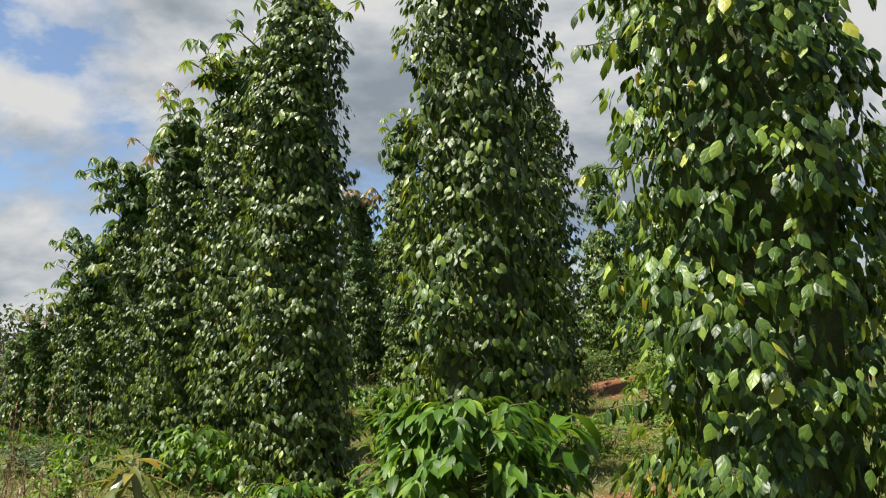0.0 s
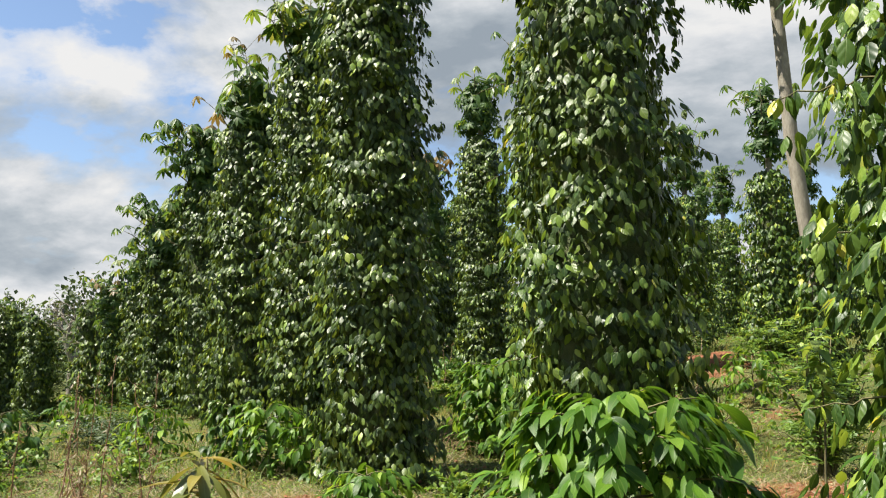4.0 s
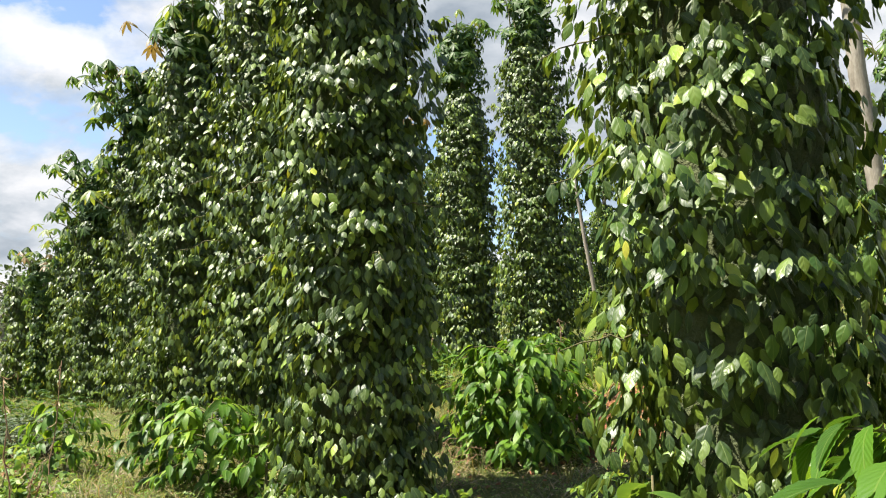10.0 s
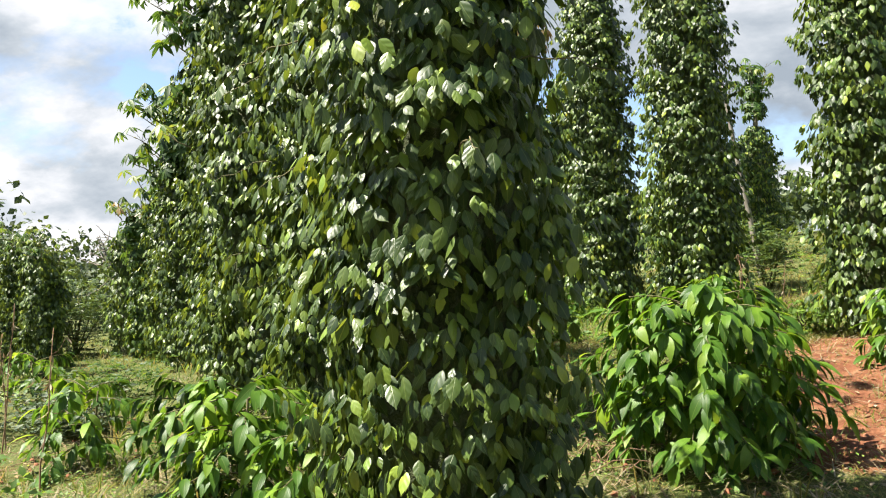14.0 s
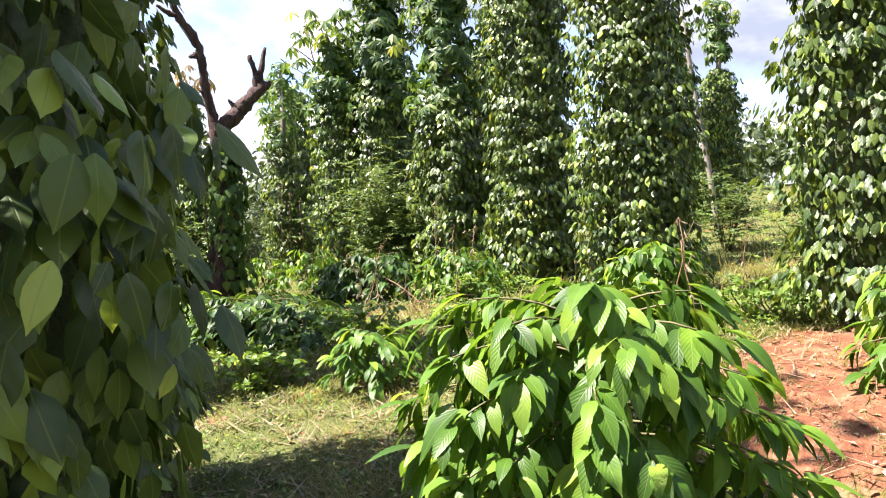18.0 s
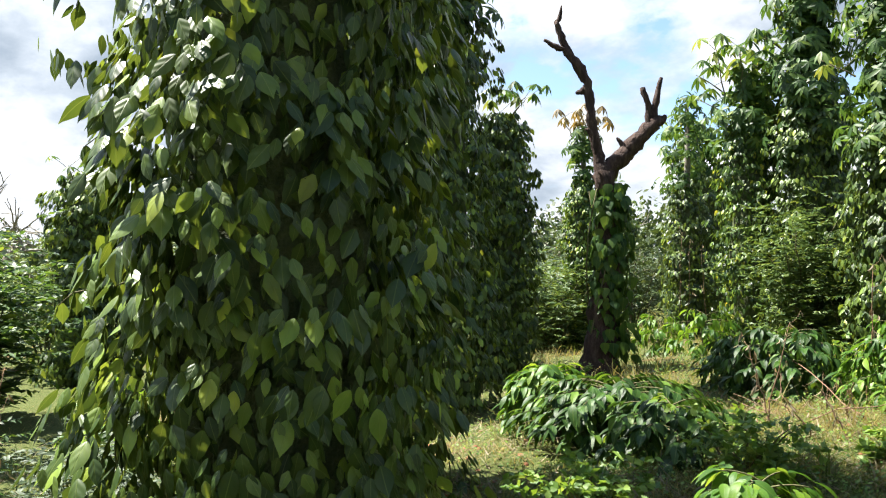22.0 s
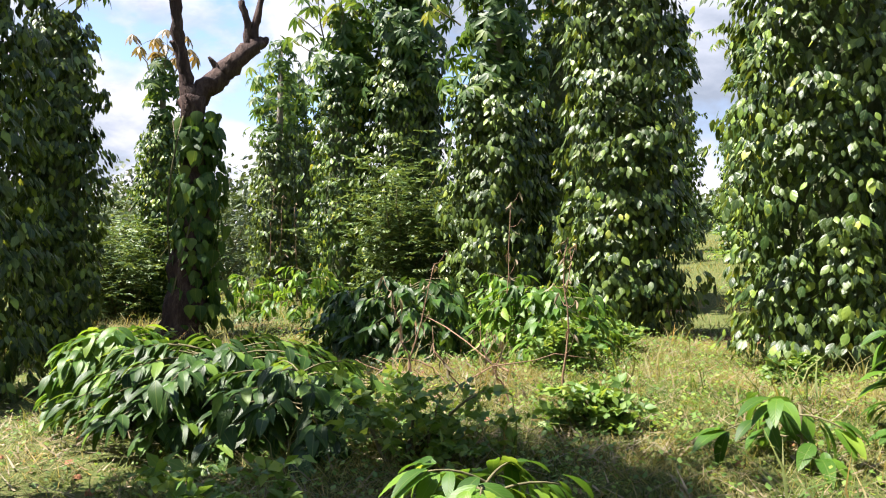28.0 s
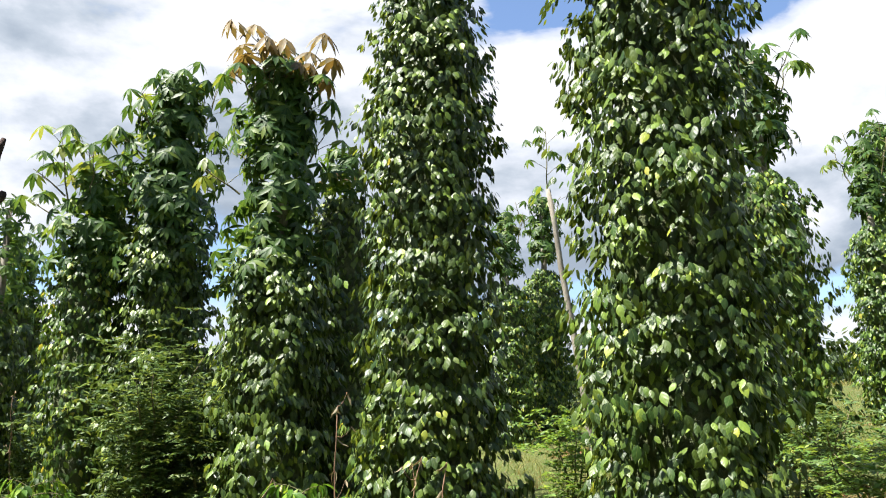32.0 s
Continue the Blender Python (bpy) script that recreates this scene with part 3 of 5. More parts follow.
def side_shoot(parent, rng, R, turn, z, length, meshes, leaf):
    """A fruiting side shoot that stands out from a pillar, arches over and hangs its leaves."""
    o = np.array([math.cos(turn), math.sin(turn), 0.0])
    tg = np.array([-o[1], o[0], 0.0])
    t = np.linspace(0, 1, 9)[:, None]
    bow = rng.uniform(-0.6, 0.6)
    line = o * (0.55 * R + (length + 0.45 * R) * t) + tg * (bow * length * t * t) + np.array([0, 0, 1.0]) * (z + length * (0.35 * t - 0.75 * t * t))
    line[1:] += rng.normal(0, 0.010, (8, 3))
    stem = part("side_shoot", tube_mesh("side_shoot", tube(line, np.linspace(0.007, 0.0025, 9), 5)), STEM, parent, "thin arching shoot with hanging leaves")
    n = 13
    at = np.clip(np.linspace(0.30, 1.0, n) + rng.normal(0, 0.035, n), 0.25, 1.0)
    pl = np.stack([np.interp(at * 8, np.arange(9), line[:, i]) for i in range(3)], 1)
    side = np.where(np.arange(n) % 2 == 0, 1.0, -1.0)[:, None]
    d = o * rng.uniform(0.0, 0.45, (n, 1)) + tg * side * rng.uniform(0.15, 0.55, (n, 1)) - np.array([0, 0, 1.0])
    leaf_objects("leaf", meshes, stem, pl, frames(d, o * 0.6 + tg * side * 0.5 + [0, 0, 0.4] + rng.normal(0, 0.25, (n, 3))), rng.uniform(0.7, 1.2, n) * leaf, int(z * 1000))


def walkway_distance(x, y):
    """Metres from the trodden way between the rows, which no shoot overhangs."""
    way = [(-0.47, 9.0, 0.0), (-0.52, 9.8, 0.0), (-0.62, 10.4, 0.0), (-0.57, 10.9, 0.05), (-0.75, 11.3, 0.12), (-1.05, 11.7, 0.12), (-1.45, 12.1, 0.12), (-2.0, 13.5, 0.18)]
    return np.min([np.hypot(x - a, y - b) - wide for a, b, wide in way], axis=0)


def pepper_pillar(x, y, R, H, detail, label, seed, nleaf=None, fresh_shoots=False, loose=1.0, leaf=1.0, fresh=False, parts=0, part_z=(0.4, 2.6), face=None, trunk_top=None, trunk_r=0.09, lean=(0.0, 0.0), sprouts=(), crowns=(), shoots=(), dent=None, z0=0.12, group="pepper vines in rows"):
    """detail 2: heart leaves close by; 1: middle; 0: far."""
    rng = np.random.default_rng(seed)
    ob = holder("pepper_vine", x, y)
    ob.location.z -= 0.03
    top = trunk_top or H * 0.98
    rise = np.array([(0, 0, -0.15), (0.02, 0, top * 0.25), (-0.02, 0.02, top * 0.5), (0.03, -0.02, top * 0.75), (0.0, 0.03, top)])
    rise[:, :2] += np.outer(rise[:, 2] / top, lean)
    part("trunk", tube_mesh("trunk", tube(rise, [trunk_r * 1.3, trunk_r, trunk_r * 0.95, trunk_r * 0.8, trunk_r * 0.5], 9, seed, 0.06)), BARK, ob, "grey bark of the live support tree")
    # dense inner mass of vine stems
    zs = np.linspace(max(0.0, z0 - 0.1), H * 0.94, 16)
    tw = np.linspace(0, 2 * math.pi, 14, endpoint=False)
    g = np.array([[(q := radius_at(R, H, zz, w, 1.0) * (0.50 if zz > z0 else 0.35) * (1 + 0.14 * rng.uniform(-1, 1))) * math.cos(w), q * math.sin(w), zz] for zz in zs for w in tw])
    i = (np.arange(15)[:, None] * 14 + np.arange(14)[None])
    k = (np.arange(15)[:, None] * 14 + (np.arange(14)[None] + 1) % 14)
    part("inner_vine", build_mesh("inner_vine", g, np.stack([i, k, k + 14, i + 14], 2).reshape(-1, 4)), CORE, ob, "dense dark mass of climbing vine stems")
    n = nleaf or {2: 15000, 1: 9000, 0: 3600}[detail]
    places, turns, sizes, outer = vine_leaves(rng, R, H, n, z0, loose, dent)
    grow = {2: 1.0, 1: 1.0, 0: 1.35}[detail]
    if parts:
        out = np.hypot(places[:, 0], places[:, 1])
        want = (places[:, 2] > part_z[0]) & (places[:, 2] < part_z[1]) & (out > R * 0.80)
        if face is not None:
            want &= (places[:, 0] * math.cos(face) + places[:, 1] * math.sin(face)) > 0.25 * out
        want &= walkway_distance(places[:, 0] + x, places[:, 1] + y) > 0.42
        pick = np.flatnonzero(want)
        pick = pick[np.argsort(-out[pick])][: parts * 2][::2][:parts]
        rest = np.ones(len(places), bool)
        rest[pick] = False
        leaf_objects("leaf", FRESH_LEAVES if fresh or fresh_shoots else PEPPER_LEAVES, ob, places[pick], turns[pick], sizes[pick] * leaf, seed)
        places, turns, sizes, outer = places[rest], turns[rest], sizes[rest], outer[rest]
    if detail == 2:
        clear = walkway_distance(places[:, 0] + x, places[:, 1] + y) > 0.42
        places, turns, sizes, outer = places[clear], turns[clear], sizes[clear], outer[clear]
    temp = {2: leaf_template(0.110, 0.063, HEART, 0.18, -0.22), 1: leaf_template(0.108, 0.066, HEART_FAR, 0.18, -0.22), 0: leaf_template(0.108, 0.068, FAR2, 0.18, -0.2)}[detail]
    plain = {2: leaf_template(0.110, 0.064, HEART_FAR, 0.18, -0.22), 1: leaf_template(0.108, 0.067, FAR2, 0.18, -0.22), 0: leaf_template(0.108, 0.068, FAR2, 0.18, -0.2)}[detail]
    sizes = sizes * leaf * grow
    inner = ~outer
    v, f, u = merge(scatter(temp, places[outer], turns[outer], sizes[outer]), scatter(plain, places[inner], turns[inner], sizes[inner]))
    part("foliage", build_mesh("foliage", v, f, u), PEPPER_FRESH if fresh else PEPPER, ob, kind="stuff")
    if parts:
        for k in rng.choice(len(places), 45, replace=False):
            if places[k, 2] < 3.4:
                sp = new("pepper_spike", SPIKE)
                sp.parent = ob
                sp.matrix_basis = Matrix.Translation(places[k] * [1.04, 1.04, 1.0]) @ Matrix.Rotation(rng.uniform(0, 6.28), 4, "Z") @ Matrix.Rotation(rng.uniform(-0.25, 0.25), 4, "X")
    for sh in shoots:
        side_shoot(ob, rng, R, *sh, FRESH_LEAVES if fresh or fresh_shoots else PEPPER_LEAVES, leaf)
    for c in crowns:
        crown(ob, rng, *c, lean=lean)
    for s in sprouts:
        sprout(ob, rng, *s)
    return tagged(ob, label, "pepper vine", group)


YOUNG, BRONZE = "pale young palmate leaves on an upright shoot", "bronze young palmate leaves on an upright shoot"


def tops(H, R, n, seed, leaflet=0.21, height=0.9, bronze=False):
    """Upright shoots round the head of a pillar."""
    rng = np.random.default_rng(seed)
    out = []
    for i in range(n):
        w = i * 2.4 + seed
        rr = R * rng.uniform(0.1, 0.55)
        mat = KAPOK_BROWN if bronze else (KAPOK_YOUNG if i % 2 else KAPOK)
        out.append(((rr * math.cos(w), rr * math.sin(w), H * rng.uniform(0.88, 0.97)), height * rng.uniform(0.6, 1.1), int(rng.integers(3, 7)), leaflet * 1.12, mat,
                    BRONZE if bronze else YOUNG, (0.25 * math.cos(w), 0.25 * math.sin(w))))
    return out


def sprays(low, high, n, leaflet):
    """Palmate shoots that stand out sideways from a pillar's sunny side."""
    out = []
    for i in range(n):
        w = math.pi + 0.9 * math.sin(2.3 * i + n)
        z = low + (high - low) * (i + 0.5) / n
        out.append(((0.55 * math.cos(w), 0.55 * math.sin(w), z), 0.35, 4, leaflet * 1.12, KAPOK_YOUNG if i % 3 == 0 else KAPOK, "palmate leaves on a side shoot", (0.55 * math.cos(w), 0.55 * math.sin(w))))
    return out


def arms(*shoots):
    """Bare-stalked shoots that reach out over the plot: (reach, height of the tip, leaves, leaflet, material)."""
    return [((-0.42 * r, -0.16 * r, z - 0.5), 0.5, n, leaflet, mat, "long-stalked palmate shoot", (-0.52 * r, -0.19 * r)) for r, z, n, leaflet, mat in shoots]


DENSE = "tall glossy dark green pepper vine on live tree"
# the row that the camera walks along, nearest first
pepper_pillar(1.95, 5.0, 0.80, 6.4, 2, "tall pepper vine with many yellow-green young leaves", 11, leaf=0.92, fresh=True, loose=0.3, shoots=[(3.0, 1.2, 0.12), (3.3, 1.9, 0.18), (2.9, 2.6, 0.16), (3.2, 3.3, 0.2), (2.7, 3.8, 0.2)], nleaf=12500, parts=280, part_z=(0.5, 3.4), face=radians(200))
pepper_pillar(0.45, 7.9, 0.72, 6.3, 2, DENSE + " beside coffee", 12, leaf=0.87, loose=0.2, shoots=[(3.1, 1.4, 0.15), (3.3, 2.2, 0.18), (3.0, 2.9, 0.2), (0.2, 2.4, 0.15), (-0.2, 3.0, 0.18), (3.2, 3.6, 0.22)], fresh_shoots=True, nleaf=15000, parts=300, part_z=(0.5, 3.2), face=radians(230))
pepper_pillar(-1.87, 11.0, 0.78, 6.7, 2, DENSE + ", broad foot", 13, nleaf=20000, leaf=0.92, loose=0.15, dent=(1.45, 0.34), shoots=[(1.65, 2.10, 0.02), (1.85, 2.50, 0.10), (1.60, 1.80, 0.0), (1.80, 2.78, 0.06), (1.95, 2.25, 0.06), (-1.2, 2.1, 0.3), (-0.7, 2.5, 0.3), (3.0, 2.2, 0.35), (3.4, 2.8, 0.4)], parts=300, part_z=(0.5, 2.8), face=radians(-60), sprouts=tops(6.5, 0.8, 3, 3) + arms((0.95, 6.25, 4, 0.17, KAPOK), (-0.55, 6.5, 4, 0.17, KAPOK)))
pepper_pillar(-3.33, 13.57, 0.71, 6.1, 2, DENSE + " in a row", 14, nleaf=16000, leaf=0.92, loose=0.2, shoots=[(2.9, 2.0, 0.34), (3.2, 2.5, 0.38), (3.0, 2.9, 0.30), (2.8, 1.5, 0.32), (3.4, 1.75, 0.28), (3.1, 3.3, 0.36)], parts=300, part_z=(0.8, 3.0), face=radians(-40), crowns=[(5.8, 6.7, 0.55, 110, 0.20, KAPOK)],
              sprouts=tops(6.3, 0.8, 6, 4, 0.25, 0.9) + arms((0.75, 6.6, 5, 0.24, KAPOK_YOUNG), (0.35, 6.8, 5, 0.26, KAPOK_YOUNG)))
pepper_pillar(-5.16, 16.05, 0.76, 5.8, 1, DENSE + " with pale shoots", 15, nleaf=13000, sprouts=tops(6.1, 0.8, 7, 5, 0.26, height=1.0) + arms((0.1, 7.0, 5, 0.22, KAPOK_YOUNG), (0.40, 7.2, 4, 0.17, KAPOK_BROWN), (0.62, 5.9, 5, 0.24, KAPOK_BROWN)), crowns=[(5.2, 6.5, 0.68, 190, 0.22, KAPOK)])
pepper_pillar(-7.33, 19.7, 0.86, 5.5, 1, DENSE + " with palmate shoots", 16, nleaf=11000, sprouts=tops(6.2, 1.1, 7, 6, 0.28, 0.7) + sprays(3.6, 6.3, 9, 0.28) + arms((1.35, 6.4, 6, 0.27, KAPOK), (0.95, 6.65, 6, 0.27, KAPOK), (0.5, 6.7, 5, 0.25, KAPOK_BROWN), (0.1, 6.5, 5, 0.26, KAPOK), (-0.3, 6.5, 5, 0.25, KAPOK)), crowns=[(4.9, 6.5, 0.85, 220, 0.24, KAPOK)])
pepper_pillar(-8.3, 22.75, 0.63, 4.4, 1, DENSE + " with palmate shoots", 34, nleaf=8000, sprouts=tops(4.5, 0.6, 2, 19, 0.20, 0.4))
pepper_pillar(-9.25, 21.8, 0.72, 4.4, 1, DENSE + " with palmate shoots", 17, nleaf=9000, sprouts=tops(4.9, 1.1, 6, 7, 0.25, 0.6) + sprays(3.2, 5.0, 5, 0.26) + arms((0.7, 5.4, 5, 0.25, KAPOK), (0.95, 5.1, 5, 0.25, KAPOK), (1.0, 4.6, 5, 0.25, KAPOK)), crowns=[(3.8, 5.2, 0.85, 190, 0.24, KAPOK)])
pepper_pillar(-11.0, 24.1, 0.66, 3.7, 1, DENSE + ", low and leafy-topped", 18, nleaf=6500, sprouts=tops(4.0, 1.0, 5, 8, 0.24, 0.6), crowns=[(3.4, 4.3, 0.7, 80, 0.2, KAPOK)])
pepper_pillar(-12.7, 25.7, 0.40, 2.9, 1, "slim yellow-green pepper vine under a round tree top", 19, nleaf=3600, fresh=True, trunk_top=3.7, crowns=[(2.7, 3.8, 0.72, 110, 0.2, KAPOK)],
              sprouts=tops(3.7, 1.0, 4, 28, 0.22, 0.5) + tops(3.6, 0.7, 2, 29, 0.2, 0.5, True))
pepper_pillar(-14.6, 28.2, 0.75, 3.6, 0, DENSE + " far off", 20)
# the row beyond
pepper_pillar(4.38, 14.6, 0.42, 3.0, 1, "young pepper vine climbing halfway up a bare grey trunk", 21, nleaf=2600, fresh=True, trunk_top=8.6, trunk_r=0.115,
              lean=(-0.55, 0.0), crowns=[(6.7, 9.0, 1.15, 240, 0.20, KAPOK)])
pepper_pillar(1.9, 17.0, 0.70, 6.6, 1, DENSE + " in full sun", 22, nleaf=16500, leaf=0.88, fresh_shoots=True, parts=200, part_z=(0.4, 3.5), face=radians(250), sprouts=tops(6.6, 0.8, 3, 9))
pepper_pillar(0.24, 20.4, 0.79, 6.9, 2, DENSE + " in sun", 23, nleaf=20000, leaf=0.88, fresh_shoots=True, parts=300, part_z=(0.3, 4.5), face=radians(250), trunk_top=7.6, crowns=[(6.7, 7.9, 0.68, 150, 0.2, KAPOK)], sprouts=tops(7.7, 0.9, 5, 10, 0.24, 1.0))
pepper_pillar(-1.25, 23.3, 0.80, 6.6, 2, DENSE + " tapering upwards", 24, nleaf=18000, leaf=0.98, fresh_shoots=True, parts=200, part_z=(0.3, 4.5), face=radians(260),
              trunk_top=8.0, crowns=[(6.75, 8.1, 0.72, 260, 0.20, KAPOK)], sprouts=tops(7.9, 0.9, 5, 21, 0.22, 0.8))
pepper_pillar(-3.0, 25.8, 0.80, 3.8, 1, "pepper vine halfway up a tree with bronze shoots", 25, nleaf=8000, leaf=1.1, trunk_top=6.6, trunk_r=0.12,
              crowns=[(3.2, 6.6, 0.84, 400, 0.23, KAPOK)], sprouts=tops(6.4, 0.9, 6, 11, 0.29, 0.6, True) + tops(5.7, 1.2, 4, 12, 0.27, 0.7) + sprays(4.2, 6.0, 3, 0.24))
pepper_pillar(-2.1, 26.9, 0.70, 4.9, 1, "pepper vine behind a taller leafy tree", 29, nleaf=6000, crowns=[(4.8, 5.7, 0.55, 60, 0.19, KAPOK)], sprouts=tops(5.6, 0.7, 2, 31, 0.2, 0.5, True))
pepper_pillar(-4.9, 28.5, 0.85, 5.0, 1, "pepper vine under a dark palmate tree crown", 26, leaf=1.1, crowns=[(3.6, 7.4, 0.95, 460, 0.24, KAPOK)],
              sprouts=tops(6.9, 0.9, 5, 13, 0.26, 0.8) + sprays(4.6, 6.6, 4, 0.25))
pepper_pillar(-6.2, 28.9, 0.75, 4.6, 1, "pepper vine with broad pale shoots on top", 27, nleaf=6000, fresh=True, crowns=[(4.0, 5.7, 0.85, 170, 0.25, KAPOK)], sprouts=tops(5.6, 1.3, 6, 14, 0.29, 1.2) + sprays(4.4, 5.8, 4, 0.26))
pepper_pillar(-8.9, 33.5, 0.95, 4.4, 0, "rounded pepper vine with a leafy tree top", 28, nleaf=5500, crowns=[(4.2, 5.4, 0.9, 110, 0.2, KAPOK)], sprouts=tops(5.2, 1.3, 6, 15, 0.28, 1.0) + sprays(4.0, 5.2, 5, 0.28))
pepper_pillar(-9.8, 28.4, 0.50, 3.9, 1, "slim yellow-green pepper vine under bronze tree shoots", 30, nleaf=4200, fresh=True, trunk_top=4.8, crowns=[(3.9, 5.0, 0.55, 60, 0.2, KAPOK)],
              sprouts=tops(5.0, 0.8, 3, 32, 0.24, 0.5, True))
pepper_pillar(-8.2, 30.6, 0.55, 3.6, 1, "pepper vine below a loose grey-green tree crown", 33, nleaf=4200, trunk_top=5.6, crowns=[(3.4, 5.8, 0.75, 130, 0.18, KAPOK)])
# rows farther off, up the rising ground and across the plot
far_vine = pepper_pillar(5.5, 20.9, 0.74, 4.4, 1, "sunlit pepper vine on the grassy rise with leafy tree top", 31, nleaf=8500, fresh=True, trunk_top=6.3, crowns=[(4.7, 6.4, 0.55, 140, 0.2, KAPOK)],
                         sprouts=tops(6.2, 0.9, 4, 16, 0.22, 0.8))
FAR = [(4.6, 26.2, 1.05, 1.9), (6.9, 31.5, 0.95, 2.2), (-3.2, 33.0, 0.95, 4.1), (3.8, 36.3, 1.05, 1.1), (2.5, 35.2, 0.95, 3.3), (-1.2, 36.5, 0.9, 2.0), (9.3, 30.0, 0.95, 2.9), (10.4, 24.0, 1.1, 4.0), (7.6, 20.6, 0.95, 5.0), (12.0, 33.0, 1.15, 0.8),
       (1.6, 42.0, 1.2, 1.7), (-4.2, 39.5, 1.1, 2.6), (8.4, 42.0, 1.15, 3.4), (14.5, 28.0, 1.1, 4.4), (9.8, 15.5, 0.95, 5.3), (13.0, 21.0, 1.0, 0.2), (-7.2, 43.0, 1.1, 1.3)]
for fx, fy, fs, ft in FAR:
    copy_thing(far_vine, pose(fx, fy, float(ground_z(fx, fy)) - 0.05, 0, 0, math.degrees(ft)) @ Matrix.Diagonal((fs, fs, fs, 1)))
pepper_pillar(-11.3, 14.7, 0.88, 3.9, 1, "short broad pepper vine with a slender sapling above", 41, nleaf=8000,
              sprouts=[((0.12, -0.25, 3.6), 2.9, 18, 0.17, KAPOK, "slender leafy sapling shoot", (0.0, -0.05))] + tops(3.8, 0.9, 3, 17, 0.15, 0.6))
low_vine = pepper_pillar(-16.7, 23.5, 0.85, 4.4, 0, "dark pepper vine in the row across the plot", 42, nleaf=7500, sprouts=tops(4.3, 0.9, 4, 18, 0.18, 0.8))
for fx, fy, fs, ft in [(-15.6, 25.1, 0.72, 0.4), (-13.2, 22.6, 0.62, 5.2), (-17.6, 27.6, 0.8, 3.9), (-19.5, 29.5, 0.85, 3.0), (-15.4, 19.6, 0.9, 1.1),
                       (-13.5, 38.0, 0.9, 2.2), (-21.5, 24.5, 0.8, 1.5), (-25.5, 31.0, 0.9, 0.9), (-10.0, 40.0, 0.95, 3.3), (-17.0, 42.0, 1.0, 4.7)]:
    copy_thing(low_vine, pose(fx, fy, float(ground_z(fx, fy)) - 0.05, 0, 0, math.degrees(ft)) @ Matrix.Diagonal((fs, fs, fs, 1)))


# ---- coffee bushes ----
def coffee_bush(x, y, height, radius, label, seed, branches=22, per=12, solo=110, sag=1.0, leaf=1.0, dark=False):
    """Stems with level branches in tiers; paired ribbed leaves hang from them. dark: leaves with shade in their colour.
    """
    rng = np.random.default_rng(seed)
    ob = holder("coffee_bush", x, y)
    stems = [tube(bent((rng.normal(0, 0.03), rng.normal(0, 0.03), -0.05), (rng.normal(0, 0.08), rng.normal(0, 0.08), height * 0.93), 0, 5, 0.01, rng), np.linspace(0.018, 0.007, 5), 6)]
    part("stem", tube_mesh("stem", *stems), STEM, ob, "woody brown stem")
    pl, dr, nm, sz = [], [], [], []
    for b in range(branches):
        t = (b + 0.5) / branches
        z = height * (0.22 + 0.74 * t)
        w = b * 2.4 + rng.uniform(-0.3, 0.3)
        reach = radius * (1.0 - 0.50 * t ** 4) * rng.uniform(0.75, 1.1)
        o = np.array([math.cos(w), math.sin(w), 0])
        a = np.array([0, 0, z])
        e = a + o * reach + np.array([0, 0, 0.14 * height * (t - 0.2) - 0.34 * sag * reach * (1 - t)])
        line = bent(a, e, -0.09 * reach, 6)
        part("branch", tube_mesh("branch", tube(line, np.linspace(0.006, 0.003, 6), 4)), STEM, ob)
        side = np.cross(o, [0, 0, 1.0])
        for k in range(per):
            s = 1.0 if k >= per - 4 else min(0.98, (0.3 if k < per * 0.3 else 0.62) + 0.36 * rng.uniform(0, 1))
            i = min(5, int(s * 5))
            p = line[i] + (line[min(5, i + 1)] - line[i]) * (s * 5 - i) if i < 5 else line[5]
            p = p + rng.normal(0, 0.018, 3)
            sg = 1 if k % 2 else -1
            d = o * rng.uniform(0.2, 0.9) + side * sg * rng.uniform(0.2, 1.0) + np.array([0, 0, sag * rng.uniform(-1.1, -0.05)])
            if s > 0.98:
                d = o + side * sg * 0.35 + np.array([0, 0, rng.uniform(-0.9, 0.25)])
            hang = max(0.0, -d[2]) / np.linalg.norm(d)
            pl.append(p), dr.append(d), nm.append(np.array([0, 0, 1.0 - 0.55 * hang]) + (o * 0.9 + side * sg * 0.35) * (0.25 + hang) + rng.normal(0, 0.15, 3)), sz.append(rng.uniform(0.70, 1.12) * leaf)
    pl, turns, sz = np.array(pl), frames(np.array(dr), np.array(nm)), np.array(sz)
    order = np.argsort(-np.linalg.norm(pl - [0, 0, height * 0.4], axis=1))
    near, rest = order[:solo], order[solo:]
    if solo:
        leaf_objects("leaf", SHADED_COFFEE_LEAVES if dark else COFFEE_LEAVES, ob, pl[near], turns[near], sz[near], seed)
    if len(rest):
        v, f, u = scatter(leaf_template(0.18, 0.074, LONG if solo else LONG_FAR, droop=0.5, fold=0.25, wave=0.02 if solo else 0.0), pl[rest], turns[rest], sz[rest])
        part("foliage", build_mesh("foliage", v, f, u), COFFEE_SHADED if dark else COFFEE, ob, kind="stuff")
    return tagged(ob, label, "coffee bush", "coffee bushes")


